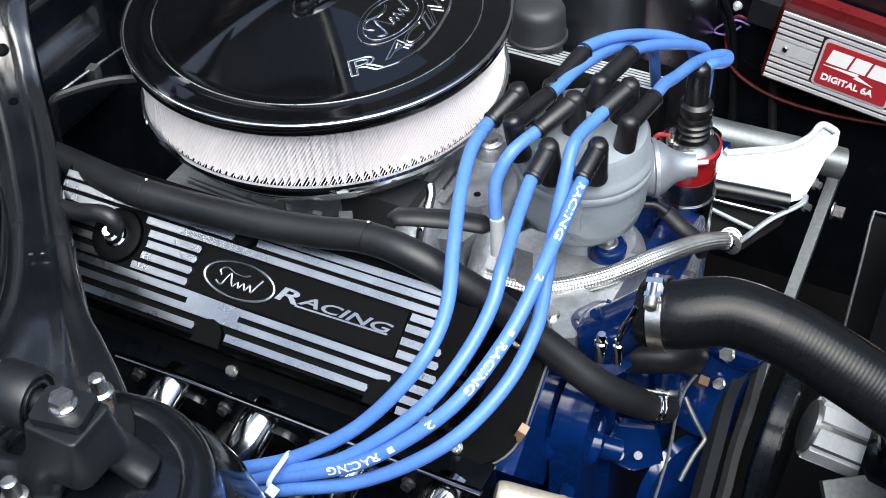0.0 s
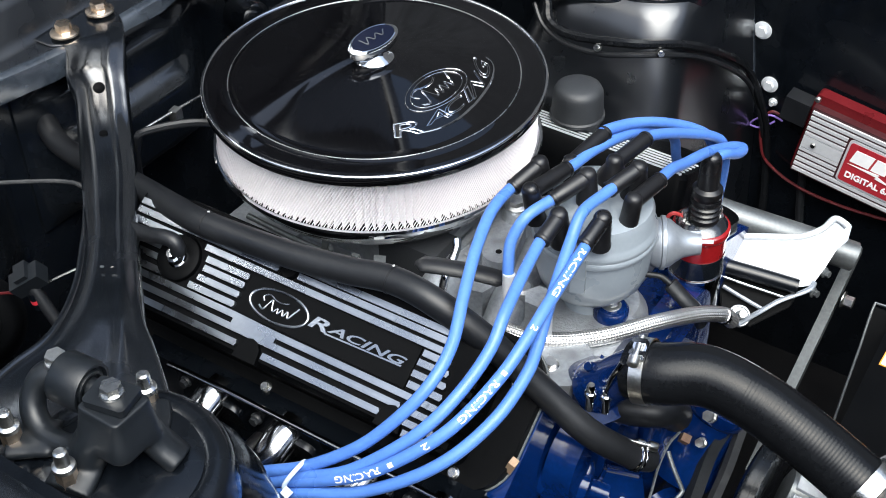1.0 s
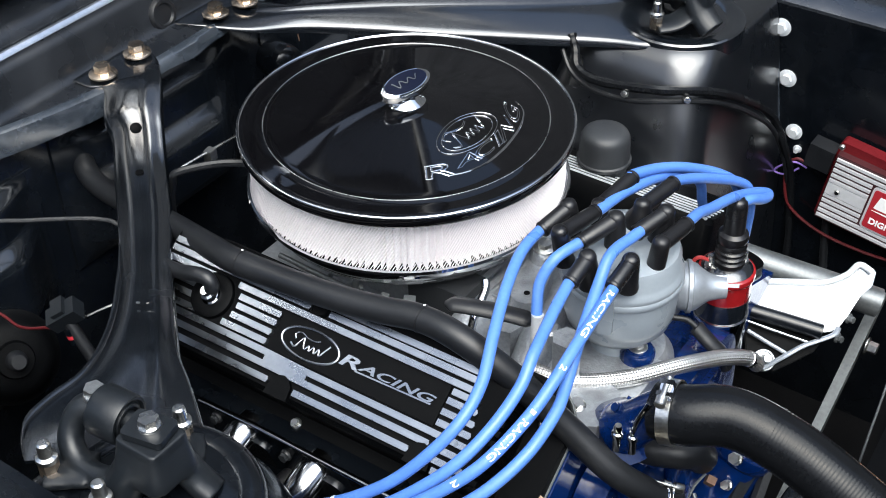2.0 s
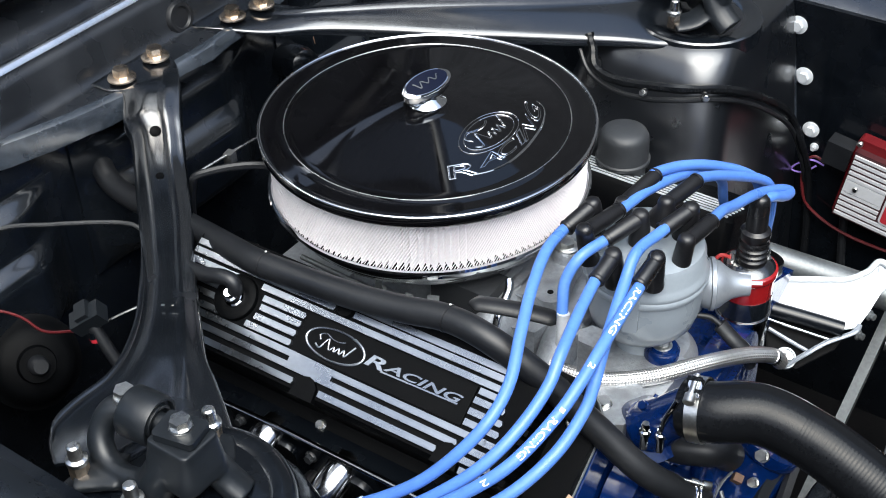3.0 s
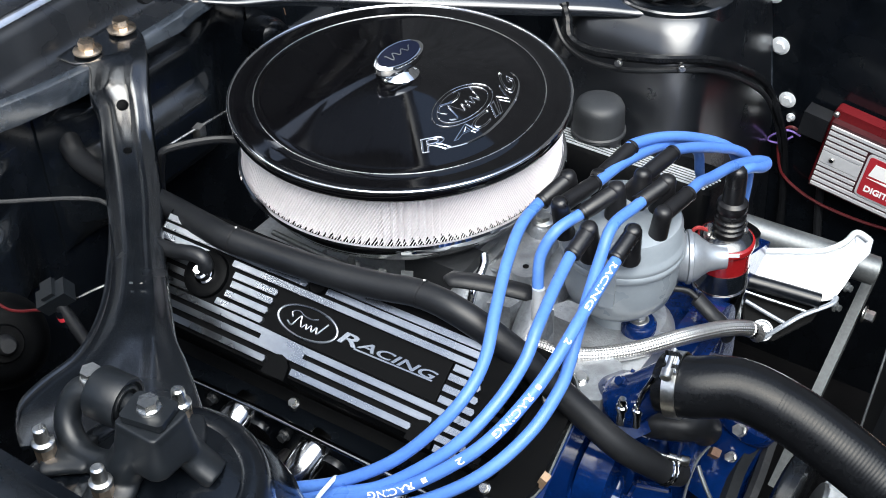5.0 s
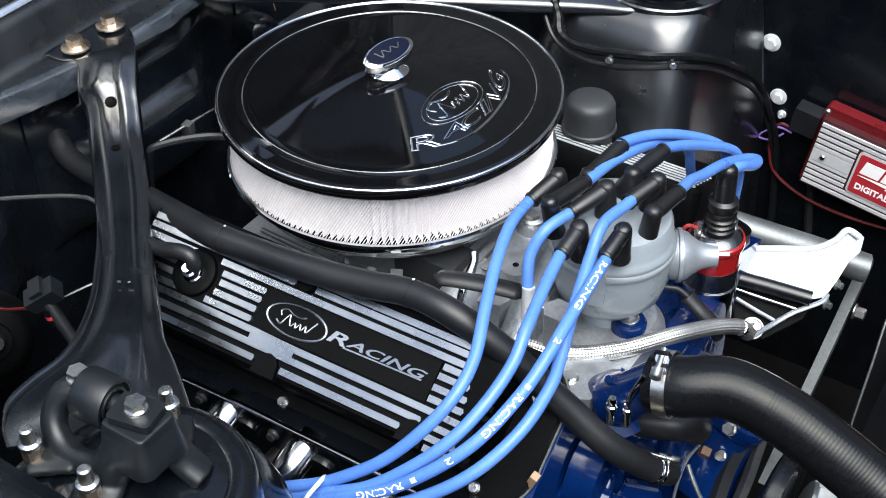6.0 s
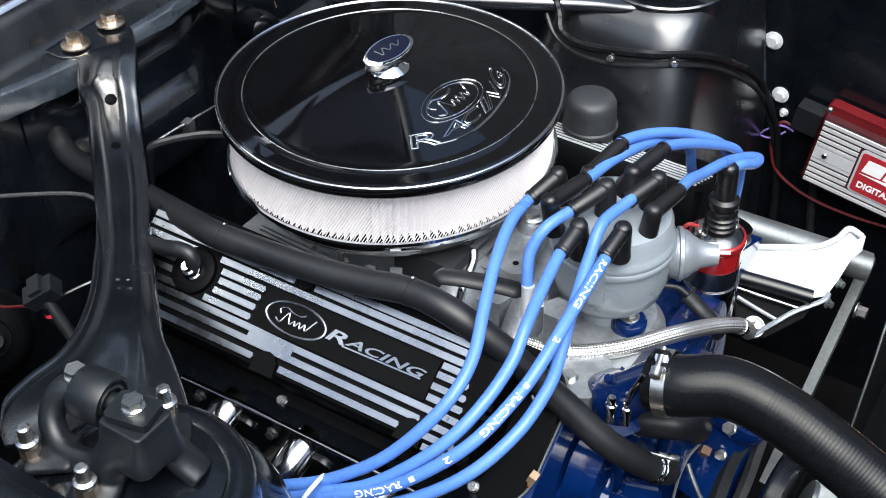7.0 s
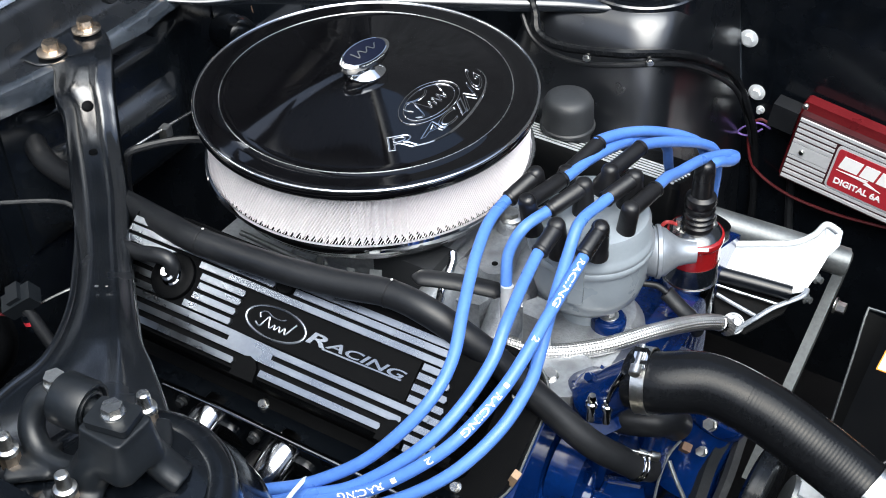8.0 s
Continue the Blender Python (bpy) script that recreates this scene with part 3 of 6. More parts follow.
def valve_cover(s):
    cm = cover_frame(s)
    sx = 1 if cm[0][0] > 0 else -1
    cov = thing("valve_cover", "black wrinkle-coated alloy valve cover with polished fins and a raised emblem" if s < 0 else "black alloy valve cover with polished fins, far bank", "valve cover", cm.translation, "valve covers")
    made = []

    def P(name, bm, m, label="", parent=None):
        bm.transform(cm @ Matrix.Diagonal((sx, 1, 1, 1)))
        o = part(name, bm, m, parent, label)
        if parent is None:
            made.append(o)
        return o

    # body: tapered box with round ends
    body = bmesh.new()
    rings = []
    for z, g in ((-0.062, 0.004), (-0.03, 0.001), (-0.006, 0.0), (-0.001, -0.004), (-0.0005, -0.012)):
        rings.append([(x, y, z) for x, y in round_rect(-0.140 - g, 0.272 + g, -0.012 - g, 0.108 + g, 0.012)])
    loft(body, rings, closed_ring=True)
    body.faces.new([v for v in body.verts][-len(rings[0]):])
    P("body", body, BLACK_CRINKLE)
    P("flange", prism(round_rect(-0.160, 0.315, -0.035, 0.116, 0.045, 8), -0.072, -0.06, None, 0.003), BLACK_CRINKLE, "black bolting flange")
    P("gasket", prism(round_rect(-0.1615, 0.3165, -0.0365, 0.1175, 0.046, 8), -0.0745, -0.0722), STEEL_GREY)

    def fin(x0, x1, v, half=STRIPE, slant=0.0, round_end=True):
        w = half
        pts = [(x0 - slant * 0.2, v - w), (x1, v - w), (x1 + 0.0015, v), (x1, v + w), (x0, v + w)]
        # far fins get a paler alloy: their sky shine is put into the colour
        P("fin", prism(pts, -0.002, 0.0038 if s < 0 else 0.0006, None, 0.0007 if s < 0 else 0.0002), BRUSHED if s < 0 else SATIN_ALLOY, "bare polished fin")

    p = 0.0105
    if s < 0:
        fin(-0.132, 0.0395, -0.0012), fin(0.0715, 0.2035, -0.002)
        fin(-0.132, 0.030, 0.0109), fin(0.05, 0.2195, 0.0103)
        fin(-0.132, 0.030, 0.0222), fin(0.0755, 0.245, 0.0211)
        for a, b, y in ((-0.0375, 0.0185, 0.0308), (-0.0315, 0.0188, 0.0409), (-0.0300, 0.0195, 0.0511), (-0.0315, 0.0203, 0.0602)):
            fin(a, b, y)
        for b, y in ((-0.0735, 0.0307), (-0.0790, 0.0424), (-0.0815, 0.0535)):
            fin(-0.132, b, y)
        fin(-0.132, -0.0585, 0.0695), fin(-0.0385, 0.244, 0.0705)
        fin(-0.132, 0.0455, 0.0795), fin(0.0690, 0.244, 0.0802)
        fin(-0.132, 0.0455, 0.0885), fin(0.0700, 0.240, 0.0880)
        for x0, x1, y in ((0.2190, 0.2465, 0.0622), (0.2180, 0.2490, 0.0530), (0.2176, 0.2515, 0.0420), (0.2180, 0.2530, 0.0315), (0.2440, 0.2550, 0.0208), (0.2290, 0.2575, 0.0098), (0.2300, 0.2600, -0.0005), (0.2330, 0.2600, -0.0100)):
            fin(x0, x1, y)
        P("emblem_plate", prism([(0.0255, 0.0262), (0.2160, 0.0262), (0.2160, 0.0655), (0.0275, 0.0655), (0.0235, 0.062)], -0.001, 0.0026, None, 0.001), BLACK_CRINKLE, "raised black emblem plate")
        P("fin_bridge", prism([(0.0255, 0.0078), (0.0535, 0.0078), (0.0560, 0.0072), (0.0770, 0.0072), (0.0770, 0.0242), (0.0255, 0.0253)], -0.001, 0.0037, None, 0.0007), BRUSHED, "bare polished fin")
        ring = bmesh.new()
        sweep(ring, [Vector((0.0652 + 0.0336 * math.cos(q), 0.0455 + 0.0150 * math.sin(q), 0.003)) for q in (2 * math.pi * k / 48 for k in range(48))], 0.0014, 8, closed=True)
        P("emblem_ring", ring, BRUSHED, "bright oval ring")
        for stroke in EMBLEM_STROKES:
            scroll = bmesh.new()
            sweep(scroll, smooth_path([(0.0652 + 0.030 * x, 0.0455 + 0.030 * y, 0.003) for x, y in stroke], 6), 0.0010, 8)
            P("emblem_scroll", scroll, BRUSHED, "bright scroll mark")
        for text, x0, x1, y0, y1 in (("R", 0.1015, 0.1235, 0.0415, 0.0530), ("ACING", 0.1225, 0.2035, 0.0434, 0.0516)):
            word = lettering(text)
            for v in word.verts:
                v.co = (x0 + (x1 - x0) * v.co.x + 0.0062 * v.co.y, y0 + (y1 - y0) * v.co.y, 0.0033 + 0.0024 * v.co.z)
            P("emblem_word", word, BRUSHED, "bright raised letters")
        P("emblem_underline", prism([(0.1205, 0.0404), (0.2050, 0.0420), (0.2058, 0.0436), (0.1215, 0.0418)], 0.002, 0.0044, None, 0.0004), BRUSHED, "bright bar")
        P("bolt_relief", lathe([(0, 0.0046), (0.008, 0.0046), (0.0095, 0.003), (0.0105, -0.004), (0, -0.004)], 24, Matrix.Translation((0.0565, 0.0825, -0.0005))), BLACK_CRINKLE)
        P("end_ribs", end_ribs(), BLACK_CRINKLE, "row of short cast end ribs")
    else:
        for k in range(5, 11):
            fin(-0.132, 0.262, k * p - 0.003, 0.0016)
    for x in (0.056, 0.217) if s < 0 else ():
        P("bolt_notch", prism([(x - 0.0135, -0.013), (x + 0.0135, -0.013), (x + 0.0115, 0.001), (x + 0.006, 0.0075), (x, 0.0092), (x - 0.006, 0.0075), (x - 0.0115, 0.001)], -0.058, 0.0042, None, 0.002), BLACK_CRINKLE)
    for x, y in ((0.056, -0.026), (0.29, 0.075), (-0.12, -0.026), (0.27, -0.022)):
        b = bolt_head(bmesh.new(), Matrix.Translation((x, y, -0.060)), 0.0040, 0.0040, 1.5)
        P("cover_bolt", b, CHROME_DULL, "bright flanged bolt")
    under(cov, *made)
    return cov, cm


near_cover, NEAR = valve_cover(-1)
far_cover, FAR = valve_cover(1)

# positive crankcase ventilation valve in its grommet
pcv = thing("breather_valve", "black rubber grommet with a steel breather valve and elbow", "breather valve", NEAR @ Vector((-0.062, 0.052, 0)))
g = part("grommet", lathe([(0, 0.005), (0.012, 0.005), (0.02, 0.006), (0.0235, 0.004), (0.0245, -0.002), (0, -0.002)], 40, NEAR @ Matrix.Translation((-0.062, 0.05, 0))), BLACK_CRINKLE)
v = part("valve", lathe([(0, 0.021), (0.0045, 0.021), (0.005, 0.015), (0.0075, 0.0145), (0.0085, 0.011), (0.0085, 0.008), (0.0105, 0.0075), (0.011, 0.0045), (0, 0.0045)], 32, NEAR @ Matrix.Translation((-0.0605, 0.0495, 0))), CHROME, label="bright steel valve")
e = part("elbow", tube([NEAR @ Vector(c) for c in ((-0.0555, 0.0535, 0.017), (-0.0552, 0.0575, 0.022), (-0.0600, 0.0610, 0.0265), (-0.0704, 0.0606, 0.0275), (-0.0828, 0.0585, 0.025), (-0.1013, 0.0560, 0.020), (-0.13, 0.056, 0.016))], 0.0078, 16), RUBBER)
under(pcv, g, v, e)

# oil filler cap on the far cover
oc_at = (0.110, 0.256, 0.74)
cap = thing("oil_filler_cap", "dark grey domed oil filler cap on the far valve cover", "oil cap", oc_at)
cm2 = Matrix.Translation((0.1055, 0.2525, 0.790)) @ Matrix.Diagonal((0.83, 0.83, 0.94, 1))
o = part("cap", lathe([(0, 0.0475), (0.015, 0.047), (0.026, 0.0455), (0.0325, 0.042), (0.0358, 0.036), (0.0366, 0.028), (0.0378, 0.006), (0.040, 0.004), (0.040, 0.0), (0.034, 0.0), (0.034, -0.05), (0, -0.05)], 56, cm2), DARK_GREY)
under(cap, o)


# ======================= block, heads, intake =======================
block_ob = thing("engine_block", "dark blue enamelled V8 engine block with heads and timing cover", "engine", (0.1, 0, 0.4))
bl = []
bm = block(-0.20, 0.30, -0.17, 0.17, 0.40, 0.70, 0.02)
bl.append(part("crankcase", bm, ENGINE_BLUE))
for s in (-1, 1):
    bm = block(-0.165, 0.318, -0.028 if s < 0 else -0.04, 0.085, -0.19, -0.077, 0.008, None, cover_frame(s) @ Matrix.Diagonal((1 if s < 0 else -1, 1, 1, 1)))
    bl.append(part("cylinder_head", bm, ENGINE_BLUE))
bm = prism(round_rect(-0.13, 0.12, 0.42, 0.72, 0.05), 0.0, 0.055, Matrix.Translation((0.30, 0, 0)) @ Matrix(((0, 0, 1, 0), (1, 0, 0, 0), (0, 1, 0, 0), (0, 0, 0, 1))), 0.008)
bl.append(part("timing_cover", bm, ENGINE_BLUE))
under(block_ob, *bl)

intake = thing("intake_manifold", "cast alloy intake manifold with bosses and bolts", "intake manifold", (0.1, 0, 0.7))
i1 = part("casting", block(-0.150, 0.27, -0.150, 0.150, 0.70, 0.757, 0.015), CAST)
pads = [part("carburettor_pad", block(-0.09, 0.10, -0.075, 0.075, 0.755, 0.795, 0.012), CAST),
        part("thermostat_pad", block(0.22, 0.33, -0.12, -0.02, 0.715, 0.785, 0.012), CAST),
        part("distributor_pad", lathe([(0, 0.045), (0.045, 0.045), (0.055, 0.03), (0.06, 0), (0, 0)], 40, Matrix.Translation((0.275, -0.01, 0.735))), CAST)]
for x in (-0.08, 0.0, 0.07, 0.15):
    for s in (-1, 1):
        pads.append(part("port_runner", block(x - 0.025, x + 0.025, min(s * 0.07, s * 0.15), max(s * 0.07, s * 0.14), 0.735, 0.765, 0.012), CAST))
under(intake, *pads)
slot = [(0.017 * math.cos(radians(a)), 0.032 * (1 if a < 180 else -1) + 0.017 * math.sin(radians(a))) for a in range(0, 360, 20)]
i2 = part("boss_pad", prism(slot, 0, 0.05, Matrix.Translation((0.178, -0.026, 0.785)) @ pose(0, 0, 0, 0, 0, 18), 0.004), CAST, label="cast pad with a bolt hole")
i2b = part("pad_hole", lathe([(0, 0.0006), (0.0022, 0.0006), (0.0032, 0.0), (0.0032, -0.002), (0, -0.002)], 24, Matrix.Translation((0.188, -0.057, 0.8355))), BLACK_DEEP)
i2c = part("plenum_wall", prism([(0.11, 0.02), (0.15, 0.03), (0.20, -0.05), (0.19, -0.09), (0.15, -0.10), (0.11, -0.08)], 0.76, 0.806, None, 0.012), CAST)
for pts, r in ((((0.20, 0.02, 0.80), (0.205, -0.04, 0.797), (0.215, -0.09, 0.782), (0.225, -0.14, 0.75)), 0.020), (((0.14, -0.05, 0.80), (0.145, -0.09, 0.797), (0.148, -0.13, 0.78), (0.15, -0.17, 0.74)), 0.023)):
    under(intake, part("runner", tube(pts, r, 20, 6), CAST))
for x, y, z, r in ((0.222, -0.065, 0.80, 0.011), (0.152, -0.012, 0.815, 0.009), (0.118, -0.085, 0.805, 0.010)):
    under(intake, part("boss", lathe([(0, 0.012), (r * 0.7, 0.012), (r, 0.009), (r * 1.15, -0.03), (0, -0.03)], 24, Matrix.Translation((x, y, z))), CAST))
i2d = part("runner_boss", lathe([(0, 0.10), (0.010, 0.10), (0.014, 0.096), (0.0165, 0.08), (0.021, 0.02), (0.024, 0), (0, 0)], 32, Matrix.Translation((0.173, 0.001, 0.748))), CAST)
marks = bmesh.new()
for k in range(3):
    block(0.128 + 0.012 * k, 0.136 + 0.012 * k, -0.058 - 0.004 * k, -0.026 + 0.003 * k, 0.821, 0.8236, 0.001, marks)
i2e = part("cast_mark", marks, CAST)
under(intake, i2b, i2c, i2d, i2e)
i3 = part("manifold_bolt", bolt_head(bmesh.new(), Matrix.Translation((0.173, 0.001, 0.848)), 0.008, 0.006), CHROME_DULL)
i4 = part("sensor_fitting", prism([(0.0155 * math.cos(radians(60 * k)), 0.0155 * math.sin(radians(60 * k))) for k in range(6)], 0, 0.05, Matrix.Translation((0.262, -0.103, 0.797)), 0.002), CAST, label="hexagon alloy fitting")
i5 = part("manifold_bolt", bolt_head(bmesh.new(), pose(0.295, -0.105, 0.785, 25, 15, 0), 0.0085, 0.006), CHROME_DULL)
i6 = part("water_nose", prism([(0.262, -0.150), (0.300, -0.158), (0.322, -0.146), (0.328, -0.118), (0.318, -0.092), (0.285, -0.085), (0.258, -0.105)], 0.745, 0.797, None, 0.011), CAST, label="cast alloy water outlet nose")
i7 = part("manifold_bolt", bolt_head(bmesh.new(), pose(0.293, -0.132, 0.797, 8, 6, 0), 0.006, 0.005, 1.4), CHROME_DULL, label="bright hexagon bolt")
under(intake, i1, i2, i3, i4, i5, i6, i7)
wt = part("sender_terminal", tube([(0.243, -0.128, 0.885), (0.244, -0.13, 0.872), (0.246, -0.134, 0.852)], 0.0060, 12), SATIN_ALLOY, label="bright wire terminal")
under(intake, wt)


# ======================= distributor =======================
DX, DY = 0.272, -0.018
dist = thing("distributor", "grey distributor with a large moulded cap and black boots", "distributor", (DX, DY, 0.75))
dm = Matrix.Translation((DX, DY, 0))
housing = part("housing", lathe([(0, 0.76), (0.026, 0.76), (0.027, 0.803), (0.034, 0.806), (0.044, 0.812), (0.0525, 0.823), (0.0565, 0.838), (0.0575, 0.856), (0.058, 0.874), (0, 0.874)], 64, dm), GREY_CAP, label="pale grey distributor bowl")
capd = part("cap", lathe([(0.0575, 0.873), (0.0605, 0.8735), (0.0612, 0.8755), (0.0612, 0.879), (0.0600, 0.8805), (0.0606, 0.8825), (0.0606, 0.8860), (0.0585, 0.8895), (0.0570, 0.893), (0.0560, 0.906), (0.0535, 0.9115), (0.046, 0.914), (0.03, 0.915), (0, 0.915)], 72, dm), GREY_CAP, label="pale grey moulded cap")
for a in (-75, 105):
    clip_bm = block(0.0570, 0.0625, -0.007, 0.007, 0.845, 0.8865, 0.001, None, dm @ pose(0, 0, 0, 0, 0, a))
    under(dist, part("cap_clip", clip_bm, GREY_CAP))
vm = along((0.3065, 0.070, 0.811), (0.3935, 0.121, 0.811))
adv = part("vacuum_can", lathe([(0, -0.014), (0.022, -0.014), (0.0255, -0.008), (0.0265, -0.002), (0.0285, -0.001), (0.0285, 0.003), (0.0262, 0.004), (0.0245, 0.009), (0.0195, 0.015), (0.0150, 0.022), (0.0125, 0.032), (0.0115, 0.040), (0, 0.040)], 48, vm), ZINC_GREY, label="grey zinc vacuum canister")
tab = vm @ pose(0, 0, 0, 0, 0, -125)
bm = block(-0.013, 0.011, 0.011, 0.0130, 0.016, 0.042, 0.0009, None, tab)
block(-0.013, -0.0110, -0.004, 0.013, 0.018, 0.040, 0.0009, bm, tab)
block(-0.0030, 0.0008, 0.0112, 0.0130, 0.040, 0.055, 0.0006, bm, tab)
arm = part("vacuum_tab", bm, ZINC_GREY, label="grey folded bracket tab")
lead_b = part("lead", tube([(0.300, 0.038, 0.791), (0.3072, 0.0417, 0.7888), (0.3191, 0.0482, 0.7868), (0.3299, 0.0499, 0.7807), (0.3340, 0.0498, 0.7775)], 0.0032, 10), RUBBER, label="black twin lead")
lead_c = part("lead_sleeve", tube([(0.3299, 0.0499, 0.7807), (0.3392, 0.0497, 0.7737), (0.3496, 0.0498, 0.7663), (0.3600, 0.0530, 0.7560), (0.366, 0.058, 0.738)], 0.0092, 16, flat=0.75), RUBBER, label="dull black corrugated sleeve")
under(dist, lead_b, lead_c)
under(dist, housing, capd, adv, arm)


def boot(elbow, exit_, sleeve=0.0090):
    """A right-angle plug boot: a sleeve that stands on the cap's tower and an arm to the wire."""
    l, x = Vector(elbow), Vector(exit_)
    inward = (Vector((DX, DY, 0)) - Vector((l.x, l.y, 0))) * 0.10
    b = l + inward + Vector((0, 0, -0.036))
    bm = bmesh.new()
    lathe([(0, 0.0090), (0.0045, 0.0086), (0.0072, 0.0066), (0.0085, 0.003), (0.0088, -0.002), (sleeve, -0.012), (sleeve + 0.0004, -0.030), (sleeve + 0.0012, -0.032), (sleeve + 0.0012, -0.036), (0, -0.036)], 24, along(l, l + (l - b)), bm)
    way = (x - l).normalized()
    start = l - way * 0.002
    sweep(bm, [start, l + way * 0.004, l.lerp(x, 0.5), l.lerp(x, 0.78), l.lerp(x, 0.92), x, x + way * 0.0006], lambda t: 0.0080 if t < 0.6 else 0.0076 if t < 0.8 else 0.0072, 18)
    lathe([(0.0066, -0.0035), (0.0081, -0.0035), (0.0083, -0.0025), (0.0083, -0.0010), (0.0078, 0.0), (0.0066, 0.0)], 20, along(x, x + way), bm, closed=True)
    o = part("plug_boot", bm, BOOT, label="black rubber boot")
    under(dist, o)
    return o


BOOTS = [((0.2365, -0.006, 0.932), (0.2410, 0.0535, 0.9345), 0.0095), ((0.272, 0.0145, 0.934), (0.280, 0.0665, 0.935), 0.0155), ((0.2317, -0.0733, 0.940), (0.240, -0.0195, 0.936), 0.0090),
         ((0.2185, -0.0355, 0.942), (0.2085, -0.068, 0.931), 0.0090), ((0.2674, -0.0312, 0.945), (0.2507, -0.0665, 0.934), 0.0100), ((0.3017, 0.0043, 0.945), (0.2886, -0.030, 0.937), 0.0110),
         ((0.2704, -0.0888, 0.938), (0.2694, -0.118, 0.929), 0.0094), ((0.3055, -0.0715, 0.938), (0.3045, -0.1030, 0.929), 0.0094), ((0.3165, -0.033, 0.938), (0.3215, 0.0125, 0.936), 0.0090)]
for elbow, exit_, sleeve in BOOTS:
    boot(elbow, exit_, sleeve)


# ======================= plug wires =======================
def wire(points, label, r=0.0056, group="blue ignition wires"):
    bm = tube(points, r, 14, 8)
    ob = new("ignition_wire", mesh_of("ignition_wire", bm, BLUE_WIRE))
    return tagged(ob, label, "ignition wire", group)


WIRE_TEXT = "thick blue silicone ignition wire with white printing"
wa = wire([(0.210, -0.063, 0.932), (0.208, -0.075, 0.932), (0.213, -0.112, 0.935), (0.226, -0.157, 0.93), (0.245, -0.207, 0.92), (0.261, -0.249, 0.905), (0.263, -0.283, 0.89), (0.249, -0.311, 0.865),
           (0.22, -0.334, 0.83), (0.175, -0.350, 0.792), (0.136, -0.361, 0.77), (0.09, -0.37, 0.745)], "thick blue silicone ignition wire arching over the valve cover")
wc = wire([(0.269, -0.112, 0.93), (0.270, -0.125, 0.929), (0.277, -0.163, 0.925), (0.287, -0.208, 0.92), (0.291, -0.235, 0.905), (0.289, -0.27, 0.89), (0.278, -0.304, 0.87), (0.256, -0.327, 0.845),
           (0.217, -0.348, 0.81), (0.172, -0.358, 0.782), (0.135, -0.366, 0.758), (0.09, -0.376, 0.735)], "thick blue silicone ignition wire arching over the valve cover")
WD = [(0.306, -0.098, 0.93), (0.307, -0.112, 0.929), (0.314, -0.181, 0.925), (0.316, -0.221, 0.915), (0.313, -0.257, 0.9), (0.301, -0.303, 0.88), (0.277, -0.329, 0.855), (0.237, -0.349, 0.82),
      (0.188, -0.358, 0.788), (0.14, -0.364, 0.762), (0.095, -0.372, 0.742)]
wd = wire(WD, WIRE_TEXT)
we = wire([(0.292, -0.028, 0.94), (0.291, -0.04, 0.941), (0.289, -0.079, 0.945), (0.294, -0.11, 0.932), (0.309, -0.17, 0.912), (0.320, -0.209, 0.897), (0.325, -0.234, 0.89), (0.323, -0.275, 0.876), (0.305, -0.313, 0.853),
           (0.275, -0.338, 0.828), (0.231, -0.354, 0.797), (0.182, -0.365, 0.774), (0.149, -0.370, 0.755), (0.10, -0.38, 0.73)], "thick blue silicone ignition wire arching over the valve cover")
wb = wire([(0.254, -0.058, 0.935), (0.250, -0.068, 0.934), (0.241, -0.096, 0.93), (0.235, -0.112, 0.91), (0.239, -0.123, 0.89), (0.243, -0.129, 0.877)], "short blue silicone wire curving down from the cap")
wf = wire([(0.2400, 0.048, 0.9360), (0.2405, 0.056, 0.9357), (0.2476, 0.0895, 0.9259), (0.2581, 0.1226, 0.9128), (0.2707, 0.1541, 0.8965), (0.2833, 0.1808, 0.8793), (0.2930, 0.2000, 0.8600), (0.2960, 0.216, 0.82), (0.290, 0.235, 0.74)], "blue silicone ignition wire looping to the far bank")
wg = wire([(0.2795, 0.060, 0.9358), (0.2797, 0.070, 0.9352), (0.2836, 0.108, 0.9172), (0.2913, 0.1522, 0.8934), (0.2997, 0.1905, 0.8704), (0.3057, 0.211, 0.8500), (0.3070, 0.222, 0.815), (0.300, 0.235, 0.74)], "blue silicone ignition wire looping to the far bank")
wh = wire([(0.240, -0.026, 0.936), (0.2415, -0.015, 0.936), (0.2445, 0.030, 0.931), (0.2500, 0.090, 0.915), (0.2560, 0.145, 0.893), (0.2610, 0.180, 0.860), (0.2600, 0.196, 0.825), (0.248, 0.245, 0.76), (0.23, 0.31, 0.68)], "blue silicone ignition wire dropping behind the distributor")
wi = wire([(0.3210, 0.004, 0.9365), (0.3208, 0.0126, 0.9360), (0.3180, 0.045, 0.9265), (0.3167, 0.0787, 0.9111), (0.3159, 0.142, 0.8862), (0.3194, 0.1925, 0.8629), (0.3236, 0.2195, 0.8475), (0.3275, 0.2130, 0.8480), (0.3290, 0.1900, 0.8590), (0.3265, 0.1640, 0.8740), (0.3215, 0.1500, 0.8760)], "blue silicone coil wire looping into the coil boot")


